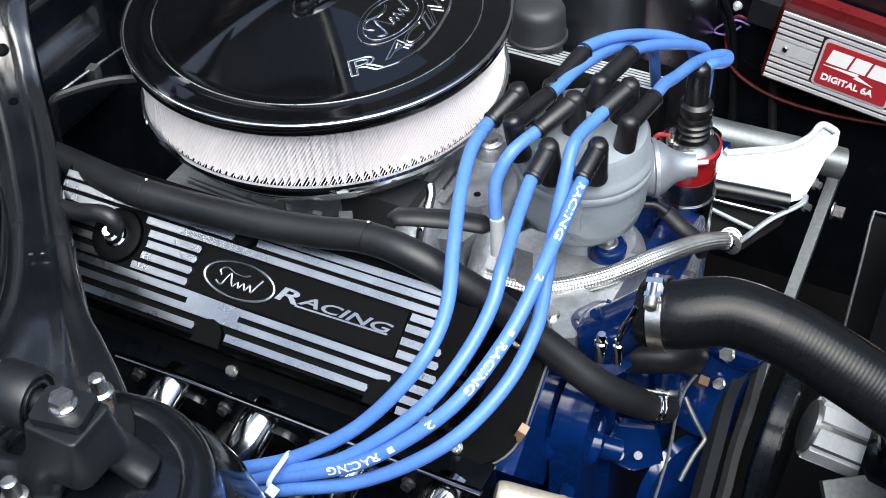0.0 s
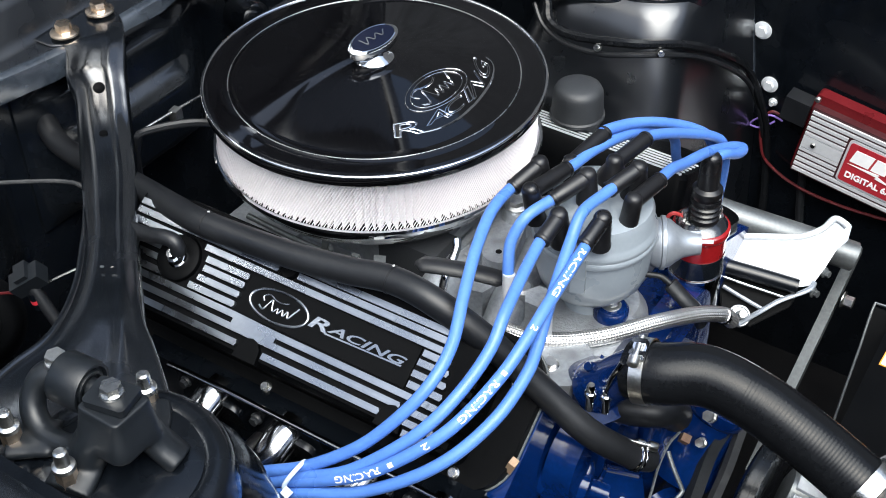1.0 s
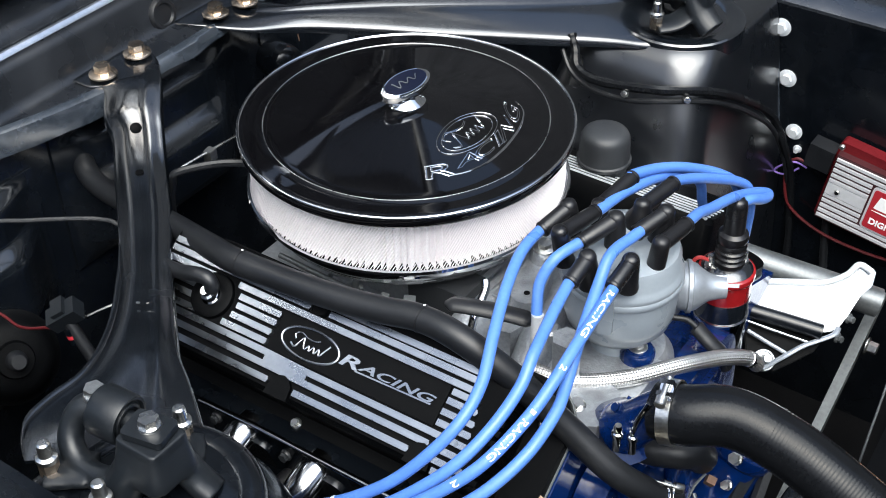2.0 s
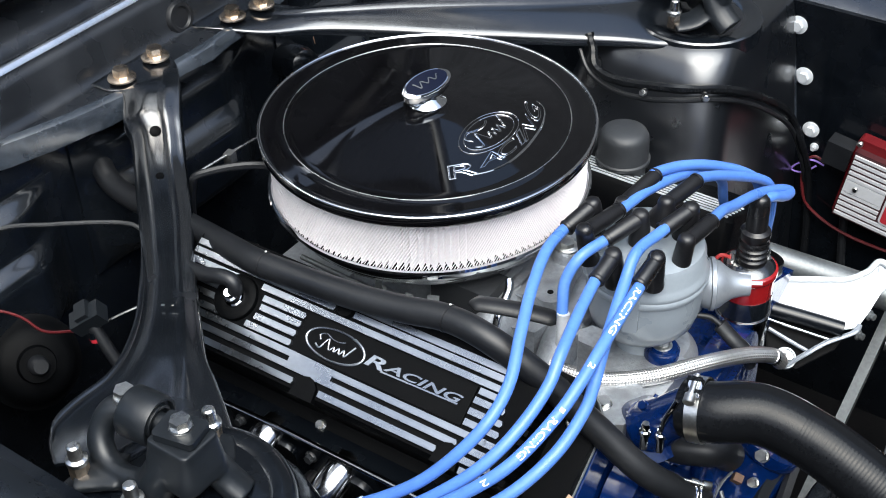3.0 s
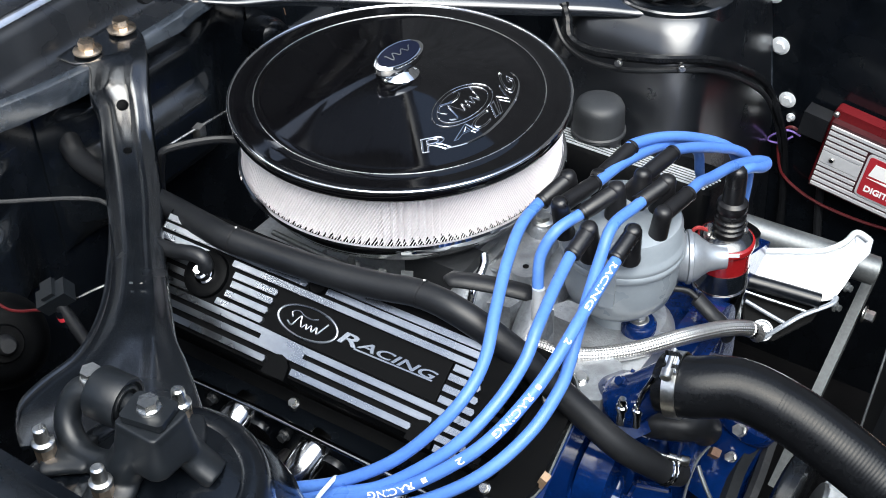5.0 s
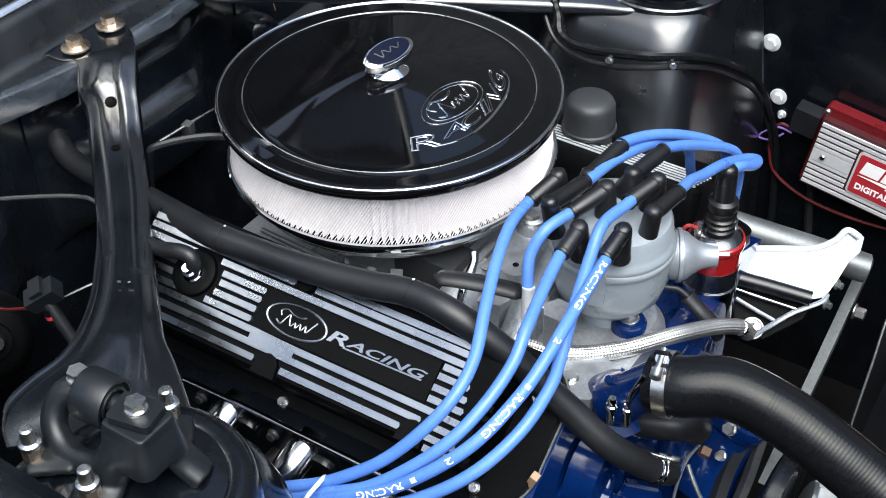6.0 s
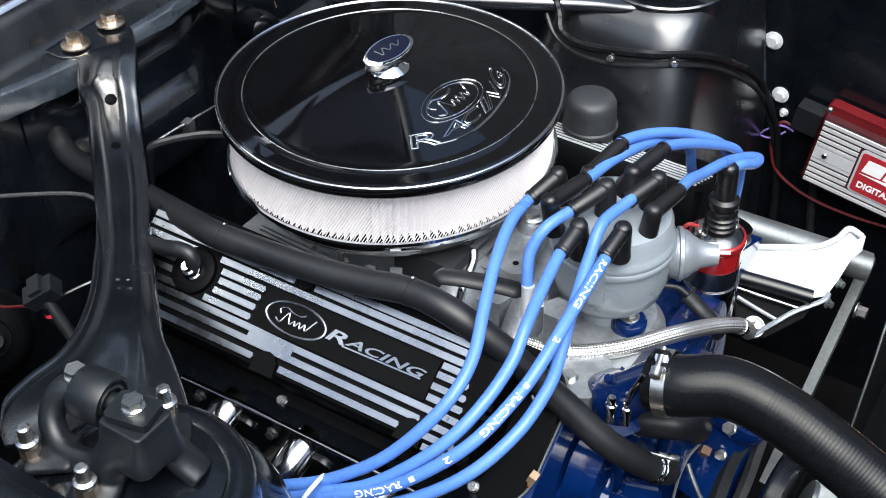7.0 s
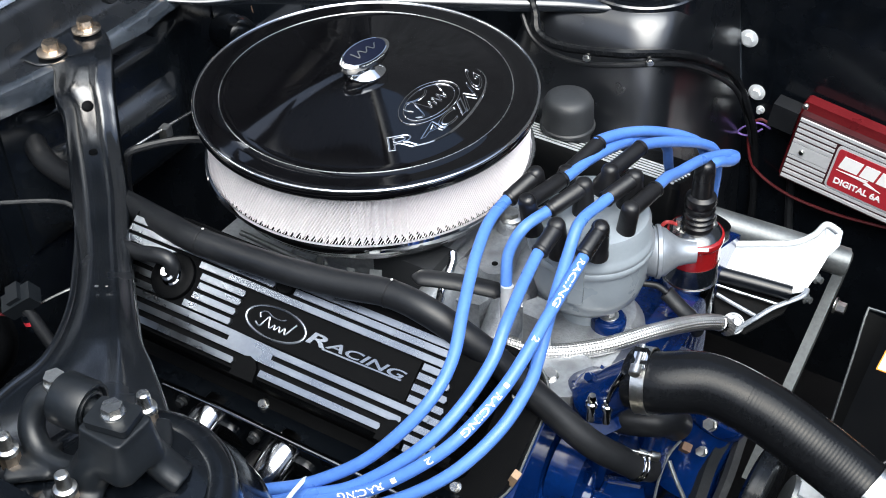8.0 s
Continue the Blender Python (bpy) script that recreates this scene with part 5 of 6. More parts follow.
under(pump, part("side_rib", tube([(0.298, -0.139, 0.716), (0.316, -0.140, 0.710), (0.336, -0.141, 0.704)], 0.0065, 10), ENGINE_BLUE),
      part("upright_web", tube([(0.339, -0.134, 0.704), (0.338, -0.142, 0.685), (0.336, -0.150, 0.655), (0.333, -0.155, 0.62)], 0.010, 8, flat=0.7), ENGINE_BLUE),
      part("cover_foot", slab([(0.352, -0.146, 0.652), (0.359, -0.131, 0.688), (0.392, -0.115, 0.682), (0.404, -0.122, 0.642), (0.380, -0.142, 0.640)], 0.014, 0.003), ENGINE_BLUE),
      part("pump_bolt", bolt_head(bmesh.new(), along((0.382, -0.134, 0.658), (0.39, -0.155, 0.685)), 0.0035, 0.005, 1.3), ENGINE_BLUE),
      part("pump_bolt", bolt_head(bmesh.new(), along((0.366, -0.140, 0.657), (0.372, -0.160, 0.685)), 0.0045, 0.005, 1.3), ENGINE_BLUE))
brk = thing("accessory_bracket", "white-bright cast alloy accessory bracket with ribs, ahead of the coil", "bracket", (0.3622, 0.3199, 0.5991))
bk = [part("web_plate", slab([(0.2997, 0.2955, 0.6564), (0.3749, 0.3411, 0.6585), (0.3940, 0.3602, 0.6659), (0.4004, 0.3761, 0.6776), (0.4184, 0.3782, 0.6702), (0.4194, 0.3655, 0.6574), (0.4131, 0.3326, 0.6309), (0.4088, 0.3093, 0.6203), (0.3982, 0.2966, 0.6225), (0.3134, 0.2648, 0.6384)], 0.006), SATIN_ALLOY, label="pale satin alloy plate"),
      part("top_rib", tube([(0.2965, 0.2923, 0.6585), (0.3410, 0.3188, 0.6596), (0.3749, 0.3390, 0.6606), (0.3940, 0.3581, 0.6680), (0.4025, 0.3729, 0.6776), (0.4184, 0.3750, 0.6723)], 0.0042, 10), SATIN_ALLOY),
      part("dark_beam", tube([(0.3050, 0.2574, 0.6437), (0.3516, 0.2733, 0.6362), (0.3972, 0.2876, 0.6288)], 0.0098, 16), BLACK_SATIN, label="black round beam"),
      part("floor_plate", slab([(0.3092, 0.2563, 0.6309), (0.4004, 0.2902, 0.6161), (0.3961, 0.2754, 0.6044), (0.3675, 0.2245, 0.5970), (0.3304, 0.2245, 0.6076)], 0.004), BLACK_CRINKLE, label="black lower plate"),
      part("edge_strip", tube([(0.3595, 0.2025, 0.6150), (0.3725, 0.2407, 0.6127), (0.3863, 0.2643, 0.6188), (0.4093, 0.2941, 0.6247), (0.4105, 0.3084, 0.6265)], 0.0034, 12, flat=0.6), ZINC_GREY, label="grey rolled front edge"),
      part("tip_flange", slab([(0.3996, 0.3739, 0.6785), (0.4224, 0.3815, 0.6707), (0.4247, 0.3689, 0.6564), (0.4150, 0.3494, 0.6452)], 0.004), ZINC_GREY, label="grey folded end flange"),
      part("rib", tube([(0.3156, 0.2499, 0.6341), (0.3537, 0.2616, 0.6256), (0.3940, 0.2743, 0.6172)], 0.0018, 8), POLISHED),
      part("rib", tube([(0.3219, 0.2415, 0.6278), (0.3452, 0.2436, 0.6203), (0.3707, 0.2478, 0.6108)], 0.0026, 8), ZINC_GREY)]
for x, y, z in ((0.4130, 0.3346, 0.6243), (0.4098, 0.3141, 0.6060)):
    bk.append(part("bracket_bolt", bolt_head(bmesh.new(), along((x, y, z), (x + 0.03, y - 0.008, z + 0.004)), 0.0045, 0.006), STEEL_GREY))
under(brk, *bk)
disc = thing("cover_disc", "round polished cover disc beside the braided hose end", "cover disc", (0.3410, 0.1927, 0.6203))
under(disc, part("disc", lathe([(0, 0.003), (0.0115, 0.003), (0.0125, 0.0045), (0.0142, 0.0045), (0.015, 0.003), (0.015, 0), (0, 0)], 40, along((0.3527, 0.2245, 0.6076), (0.3664, 0.2001, 0.6415)) @ Matrix.Scale(0.9, 4)), CAST),
      part("disc_stud", lathe([(0, 0.03), (0.005, 0.03), (0.006, 0.018), (0.008, 0.012), (0, 0.012)], 16, along((0.3527, 0.2245, 0.6076), (0.3696, 0.2001, 0.6415)) @ Matrix.Scale(0.8, 4)), CHROME_DULL))
strut = thing("belt_strut", "grey flat steel strut with a bolt, ahead of the bracket", "strut", (0.4152, 0.2669, 0.4296))
st1 = part("bar", prism([(-0.0068, -0.03), (0.0068, -0.03), (0.0068, 0.285), (0.005, 0.292), (-0.005, 0.292), (-0.0068, 0.285)], -0.006, 0.006, Matrix.Translation((0.4115, 0.2298, 0.3956)) @ Vector((0.035, 0.745, 0.667)).to_track_quat("Y", "Z").to_matrix().to_4x4(), 0.0015), STEEL_GREY)
st2 = part("strut_bolt", bolt_head(bmesh.new(), along((0.4311, 0.3888, 0.5462), (0.4629, 0.3888, 0.5462)), 0.008, 0.012), CHROME_DULL)
under(strut, st1, st2)
pipe_b = new("steering_tube", mesh_of("steering_tube", tube([(0.25, 0.345, 0.648), (0.286, 0.352, 0.643), (0.366, 0.379, 0.625), (0.43, 0.40, 0.61)], 0.019, 24), STEEL_GREY))
tagged(pipe_b, "grey steel tube behind the coil", "tube")
shield = thing("fan_shield", "black sheet-metal shield with a rolled bright edge", "shield", (0.51, 0.2, 0.5))
under(shield, part("sheet", slab([(0.486, 0.299, 0.634), (0.56, 0.31, 0.62), (0.56, 0.15, 0.48), (0.497, 0.181, 0.52), (0.4935, 0.217, 0.555)], 0.003), BLACK_CRINKLE), part("rolled_edge", tube([(0.53, 0.309, 0.630), (0.492, 0.303, 0.6355), (0.4865, 0.297, 0.632), (0.490, 0.26, 0.597), (0.4935, 0.217, 0.556), (0.497, 0.181, 0.521)], 0.0016, 8), STEEL_GREY))


# ======================= shock towers, braces =======================
SHIFT = {-1: 0.0, 1: -0.070}    # the far tower stands nearer the engine


def shock_tower(s):
    """A pressed-steel tower that stands out from the apron, with a domed, open top."""
    dy = SHIFT[s]
    tw = thing("shock_tower", "black painted steel shock tower rising from the inner fender", "shock tower", (0.12, s * 0.49, 0.35), "shock towers")
    bm = bmesh.new()
    rings = []
    levels = ((0.35, -0.08, 0.24, 0.36), (0.60, -0.05, 0.222, 0.372), (0.76, -0.03, 0.205, 0.381), (0.84, -0.012, 0.190, 0.392), (0.872, 0.0, 0.183, 0.402), (0.892, 0.015, 0.172, 0.416), (0.902, 0.04, 0.158, 0.440))
    if s > 0:
        levels = ((0.35, -0.06, 0.24, 0.240), (0.62, -0.05, 0.222, 0.244), (0.70, -0.045, 0.212, 0.266), (0.80, -0.03, 0.197, 0.306), (0.86, -0.015, 0.187, 0.330), (0.884, -0.008, 0.181, 0.342), (0.896, 0.0, 0.174, 0.354), (0.902, 0.015, 0.164, 0.372))
    for z, x0, x1, yin in levels:
        r = 0.045 if s < 0 else 0.05
        ring = [(x0, 0.563), (x0, 0.5), (x0, yin + r)]
        for k in range(1, 7):
            a = radians(15 * k)
            ring.append((x0 + r - r * math.cos(a), yin + r - r * math.sin(a)))
        ring.append(((x0 + x1) / 2, yin))
        for k in range(0, 6):
            a = radians(15 * k)
            ring.append((x1 - r + r * math.sin(a), yin + r - r * math.cos(a)))
        ring += [(x1, yin + r), (x1, 0.5), (x1, 0.563)]
        rings.append([(x, s * y, z) for x, y in ring])
    loft(bm, rings)
    bm.faces.new([v for v in bm.verts][-len(rings[0]):])
    body = part("tower", thicken(bm, 0.004), TOWER_PAINT if s > 0 else BLACK_SATIN)
    rim = [(0.090, -0.03), (0.089, 0.0), (0.085, 0.008), (0.078, 0.012), (0.070, 0.0125), (0.066, 0.0105), (0.060, 0.0125), (0.048, 0.015), (0.0, 0.016)] if s < 0 else [(0.080, -0.02), (0.080, 0.0005), (0.078, 0.0025), (0.060, 0.003), (0.056, 0.0), (0.054, -0.02), (0, -0.03)]
    dome = part("tower_rim", lathe(rim, 64, Matrix.Translation((0.125 if s < 0 else 0.105, s * (0.505 + dy), 0.902))), BLACK_GLOSS if s > 0 else BLACK_SATIN)
    under(tw, body, dome)
    return tw


shock_tower(-1)
far_tower = shock_tower(1)
# paler steel on the black seam draws its highlight streak
far_tower_seam = part("seam", tube([(0.166, 0.561, 0.898), (0.183, 0.561, 0.85), (0.196, 0.561, 0.79), (0.207, 0.561, 0.72), (0.216, 0.561, 0.64)], 0.0045, 8, flat=0.7), WORN_STEEL, label="welded edge seam, its highlight put into a paler colour")
under(far_tower, far_tower_seam)


def pedestal(bm, c0, w0, d0, c1, w1, d1, r0=0.012, r1=0.005):
    """A cast foot that narrows from a wide base to a flat pad."""
    rings = []
    for q in (0.0, 0.12, 0.3, 0.55, 0.8, 0.95, 1.0):
        e = q * q * (3 - 2 * q)
        w, d, r = w0 + (w1 - w0) * e, d0 + (d1 - d0) * e, r0 + (r1 - r0) * e
        c = [c0[i] + (c1[i] - c0[i]) * (e if i < 2 else q) for i in range(3)]
        rings.append([(c[0] + x, c[1] + y, c[2]) for x, y in round_rect(-w, w, -d, d, r, 4)])
    n = len(bm.verts)
    loft(bm, rings, caps=True, closed_ring=True)


def shock_mount(s):
    """The cast bridge over the shock's head: two pedestals, a bushing barrel between them and its bolts."""
    def Y(v):
        return s * (v + SHIFT[s])
    mt = thing("shock_mount", "black cast shock mount with rubber bushing, bolted to its tower", "shock mount", (0.1, Y(0.505), 0.91), "shock mounts")
    ps = []
    bm = bmesh.new()
    pedestal(bm, (0.126, Y(0.496), 0.940), 0.027, 0.025, (0.124, Y(0.493), 0.974), 0.021, 0.019)
    for pts, w, flat in ((((0.0570, Y(0.4850), 0.9600), (0.0450, Y(0.4915), 0.9565), (0.0400, Y(0.5000), 0.945), (0.0430, Y(0.5090), 0.933), (0.0560, Y(0.5150), 0.923), (0.0740, Y(0.5175), 0.920), (0.0950, Y(0.5150), 0.924), (0.1120, Y(0.5080), 0.935)), 0.0125, 0.85),
                         (((0.1235, Y(0.4930), 0.964), (0.1150, Y(0.5030), 0.946), (0.1070, Y(0.5130), 0.928), (0.1020, Y(0.5210), 0.914)), 0.021, 0.75),
                         (((0.1275, Y(0.4880), 0.962), (0.1360, Y(0.4810), 0.942), (0.1470, Y(0.4770), 0.926), (0.1620, Y(0.4740), 0.914)), 0.017, 0.65),
                         (((0.0720, Y(0.5150), 0.922), (0.0560, Y(0.5240), 0.919), (0.0400, Y(0.5360), 0.917)), 0.019, 0.36),
                         (((0.1060, Y(0.5170), 0.930), (0.1100, Y(0.5300), 0.922), (0.1140, Y(0.5460), 0.917)), 0.020, 0.42),
                         (((0.1300, Y(0.4800), 0.930), (0.1180, Y(0.4620), 0.918), (0.1000, Y(0.4450), 0.915)), 0.018, 0.30)):
        sweep(bm, smooth_path(pts, 6), w, 14, flat=flat)
    bridge = part("bridge", bm, CAST_BLACK, label="black cast bridge")
    fuse = bridge.modifiers.new("fuse", "REMESH")
    fuse.mode, fuse.voxel_size, fuse.use_smooth_shade = "VOXEL", 0.0018, True
    soft_mod = bridge.modifiers.new("soften", "SMOOTH")
    soft_mod.factor, soft_mod.iterations = 0.5, 4
    ps.append(bridge)
    a, b = Vector((0.064, Y(0.490), 0.966)), Vector((0.112, Y(0.484), 0.963))
    ps.append(part("bushing", lathe([(0, -0.002), (0.013, -0.002), (0.014, 0), (0.0195, 0.0), (0.0212, 0.0025), (0.0212, 0.026), (0.0200, 0.029), (0.0178, 0.029), (0.0170, 0.0255), (0.0150, 0.0255), (0.0140, 0.029), (0.0118, 0.029), (0.011, 0.0255), (0.0085, 0.0255), (0.008, 0.046), (0, 0.046)], 56, along(a, b)), CAST_BLACK, label="black rubber bushing"))
    ps.append(part("mount_bar", prism(round_rect(-0.018, 0.018, -0.014, 0.014, 0.004), 0, 0.006, Matrix.Translation((0.123, Y(0.492), 0.975)) @ pose(0, 0, 0, 0, 0, 12), 0.0015), CAST_BLACK, label="flat black bar end"))
    for p, mt_, r in (((0.124, Y(0.492), 0.981), CHROME_DULL, 0.0080), ((0.055, Y(0.485), 0.969), CHROME_DULL, 0.0080)):
        bmb = bolt_head(bmesh.new(), Matrix.Translation(p), r, 0.008, 1.2)
        ps.append(part("mount_bolt", bmb, mt_, label="zinc bolt head"))
    for p in ((0.044, Y(0.534), 0.926), (0.100, Y(0.444), 0.921), (0.112, Y(0.540), 0.930)):
        bm = lathe([(0, 0.0270), (0.0036, 0.0270), (0.0052, 0.0255), (0.0056, 0.022), (0.0060, 0.0135), (0.0088, 0.0120), (0.0092, 0.010), (0.0088, 0.008), (0, 0.008)], 24, Matrix.Translation(p))
        stud = part("stud", bm, CHROME_DULL, label="zinc stud with a capped end")
        nut = part("nut", prism([(0.0083 * math.cos(radians(60 * k)), 0.0083 * math.sin(radians(60 * k))) for k in range(6)], -0.008, 0.0085, Matrix.Translation(p), 0.001), GOLD_BOLT, label="brass-coloured hexagon nut")
        ps += [stud, nut]
    under(mt, *ps)


shock_mount(-1)
shock_mount(1)


def brace(s):
    """A pressed channel from the tower's top to the cowl flange, with a raised middle and rolled edges."""
    br = thing("tower_brace", "black pressed-steel brace between shock tower and cowl", "brace", (-0.1, s * 0.28, 0.90), "tower braces")
    if s < 0:
        stations = [((-0.405, -0.112, 0.9185), (-0.405, -0.010, 0.9185), 0.0), ((-0.372, -0.112, 0.9185), (-0.352, -0.022, 0.9185), 0.001), ((-0.3529, -0.1056, 0.9165), (-0.3098, -0.0564, 0.9165), 0.005), ((-0.3346, -0.1263, 0.9000), (-0.2834, -0.0853, 0.9000), 0.012),
                    ((-0.3183, -0.1342, 0.8815), (-0.2643, -0.1052, 0.8815), 0.014), ((-0.2965, -0.1562, 0.8640), (-0.2426, -0.1269, 0.8640), 0.014), ((-0.2644, -0.1858, 0.8560), (-0.2102, -0.1560, 0.8560), 0.014), ((-0.2200, -0.2249, 0.8570), (-0.1671, -0.1956, 0.8570), 0.013), ((-0.1687, -0.2696, 0.8640), (-0.1206, -0.2430, 0.8640), 0.012),
                    ((-0.1258, -0.3095, 0.8745), (-0.0779, -0.2826, 0.8745), 0.012), ((-0.0814, -0.3562, 0.8870), (-0.0295, -0.3263, 0.8870), 0.011), ((-0.0469, -0.4031, 0.8985), (0.0158, -0.3654, 0.8985), 0.010), ((-0.0340, -0.4360, 0.9020), (0.0445, -0.3840, 0.9020), 0.009), ((-0.0327, -0.4700, 0.9050), (0.0778, -0.4067, 0.9050), 0.007),
                    ((-0.0272, -0.5010, 0.9075), (0.0975, -0.4216, 0.9090), 0.005), ((-0.0133, -0.5179, 0.9090), (0.1090, -0.4321, 0.9105), 0.003), ((0.0103, -0.5326, 0.9100), (0.1090, -0.4426, 0.9110), 0.0)]
    else:
        stations = [((-0.395, -0.150, 0.9185), (-0.395, -0.050, 0.9185), 0.0), ((-0.358, -0.150, 0.9185), (-0.3600, -0.0660, 0.9185), 0.001), ((-0.328, -0.168, 0.912), (-0.3150, -0.1040, 0.911), 0.005), ((-0.29, -0.20, 0.906), (-0.2733, -0.1556, 0.906), 0.009),
                    ((-0.22, -0.265, 0.905), (-0.2029, -0.2019, 0.904), 0.011), ((-0.135, -0.335, 0.905), (-0.1281, -0.2416, 0.903), 0.012), ((-0.07, -0.385, 0.905), (-0.0668, -0.2752, 0.903), 0.012), ((-0.02, -0.43, 0.906), (-0.005, -0.3068, 0.904), 0.012),
                    ((0.0, -0.46, 0.908), (0.0568, -0.3369, 0.904), 0.010), ((0.01, -0.50, 0.908), (0.0998, -0.352, 0.904), 0.007), ((0.02, -0.53, 0.908), (0.122, -0.372, 0.904), 0.003)]
    section = ((-0.012, -1.0), (-0.004, -0.25), (0.012, 0.0), (0.06, 0.10), (0.14, 0.35), (0.22, 0.65), (0.30, 0.85), (0.38, 0.92), (0.50, 0.90), (0.60, 0.84), (0.66, 0.86), (0.70, 0.98), (0.74, 1.0), (0.78, 0.92), (0.86, 0.62), (0.93, 0.42), (0.97, 0.34), (0.985, 0.28), (1.0, 0.0), (1.008, -1.0))
    if s > 0:
        section = ((-0.012, -1.0), (0.0, 0.0), (0.06, 0.05), (0.14, 0.7), (0.20, 0.98), (0.28, 1.0), (0.36, 0.95), (0.43, 0.62), (0.48, 0.5), (0.56, 0.46), (0.66, 0.32), (0.78, 0.06), (0.90, -0.26), (0.96, -0.46), (0.985, -0.62), (1.0, -0.95), (1.004, -1.5))
    rows = []
    for a, b, h in smooth_rows(stations):
        a, b = Vector((a[0], s * -a[1], a[2])), Vector((b[0], s * -b[1], b[2]))
        row = []
        for q, up in section:
            p = a.lerp(b, q)
            p.z += up * h
            row.append(p)
        rows.append(row)
    bm = bmesh.new()
    loft(bm, rows)
    pr = part("channel", thicken(bm, 0.0035), BRACE_PAINT, smooth=50)
    under(br, pr)
    if s < 0:
        edge = [w[2] + Vector((0, 0, 0.0012)) for w in rows[38:-5]]
        bm = bmesh.new()
        sweep(bm, edge, lambda t: 0.0040 * min(1.0, 0.1 + 5 * min(t, 1.0 - t)), 10)
        under(br, part("rolled_edge", bm, BRACE_PAINT, label="rounded rolled edge"))
    if s < 0:
        bm = block(-0.0016, 0.0016, -0.0009, 0.0009, -0.0006, 0.0003, 0.0003, None, pose(-0.0660, -0.336, 0.9000, 0, 0, 25))
        block(-0.0012, 0.0012, -0.0003, 0.0003, -0.0006, 0.0003, 0.0002, bm, pose(-0.0590, -0.3305, 0.8990, 0, 0, 50))
        under(br, part("paint_chip", bm, CHROME_DULL, label="chip of bare steel in the paint"))
    for x, r in ((-0.2926, 0.0058), (-0.2518, 0.0042)) if s < 0 else ():
        row = min(rows, key=lambda w: abs(w[8].x - x))
        c = row[8]
        n = (row[9] - row[7]).cross(rows[rows.index(row) + 1][8] - row[8]).normalized()
        n = n if n.z > 0 else -n
        under(br, part("drain_hole", lathe([(0, 0.0012), (r * 0.9, 0.0012), (r, 0.0016), (r * 1.12, 0.0008), (r * 1.12, -0.006), (0, -0.006)], 24, along(c, c + n * 0.02)), BLACK_CRINKLE, label="dark drilled hole"))
    for x, y in ((-0.3685, -0.0890), (-0.3705, -0.0330)) if s < 0 else ((-0.360, -0.0905), (-0.350, -0.133)):
        bm = lathe([(0, 0.0), (0.0165, 0.0), (0.0165, 0.002), (0.012, 0.004), (0, 0.004)], 28, Matrix.Translation((x, -s * y, 0.923)))
        prism([(0.0095 * math.cos(radians(60 * k)), 0.0095 * math.sin(radians(60 * k))) for k in range(6)], 0.003, 0.013, Matrix.Translation((x, -s * y, 0.923)), 0.0012, bm)
        under(br, part("brace_bolt", bm, GOLD_BOLT, label="gold zinc bolt with washer"))


def smooth_rows(rows, steps=5):
    a = smooth_path([r[0] for r in rows], steps)
    b = smooth_path([r[1] for r in rows], steps)
    n = len(a) - 1
    hs = []
    for i in range(n + 1):
        q = i / steps
        k = min(int(q), len(rows) - 2)
        hs.append(rows[k][2] + (rows[k + 1][2] - rows[k][2]) * (q - k))
    return list(zip(a, b, hs))


brace(-1)
brace(1)

# round grommet in the cowl panel
gr = new("cowl_plug", mesh_of("cowl_plug", lathe([(0, 0.002), (0.012, 0.002), (0.014, 0.005), (0.018, 0.005), (0.021, 0.001), (0.021, -0.002), (0, -0.002)], 40, along((-0.4018, 0.042, 0.932), (-0.36, 0.042, 0.942))), RUBBER))
tagged(gr, "round black rubber plug in the cowl panel", "rubber plug")

# apron bolts on the far side
for x, y, z, r in ((0.191, 0.565, 0.853, 0.0135), (0.210, 0.565, 0.782, 0.0135), (0.232, 0.565, 0.705, 0.0125), (0.241, 0.565, 0.680, 0.0065)):
    bolt("apron_bolt", along((x, y, z), (x, y - 0.05, z)), SATIN_ALLOY, "bright round-washer bolt in the inner fender apron", r * 0.55, 0.006, 1.7, "apron bolts")

# ======================= ignition box =======================
box = thing("ignition_box", "red anodised ignition control box with white stripes and a printed label", "ignition box", (0.38, 0.575, 0.58))
bx = []
bm_m = Matrix.Translation((0.2870, 0.5605, 0.6080)) @ pose(0, 0, 0, 90, 0, 0) @ pose(0, 0, 0, 0, 0, -8)
bx.append(part("case", prism(round_rect(0.0, 0.20, -0.004, 0.122, 0.006), 0, 0.019, bm_m, 0.003), RED_ANOD))
bx.append(part("face", prism(rect(0.004, 0.196, 0.002, 0.109), 0.012, 0.0308, bm_m, 0.0006), RED_GROOVE, label="dark grooved face"))
for k in range(12):
    y = 0.006 + 0.0086 * k
    full = k in (0, 1, 10, 11)
    spans = [(0.006, 0.194)] if full else [(0.006, 0.061)]
    if k in (5, 6):
        continue
    for a, b in spans:
        bx.append(part("stripe", prism(rect(a, b, y, y + 0.0042), 0.0300, 0.0336, bm_m, 0.0006), STRIPE_ALLOY, label="pale milled stripe"))
bx.append(part("stripe_plate", prism(rect(0.006, 0.061, 0.046, 0.0645), 0.0300, 0.0336, bm_m, 0.0006), STRIPE_ALLOY, label="pale milled plate"))
bx.append(part("label_frame", prism(round_rect(0.064, 0.160, 0.021, 0.089, 0.006), 0.030, 0.0338, bm_m), STRIPE_ALLOY))
bx.append(part("label_plate", prism(round_rect(0.067, 0.157, 0.024, 0.086, 0.004), 0.031, 0.0345, bm_m), RED_LABEL, label="dark red printed label"))
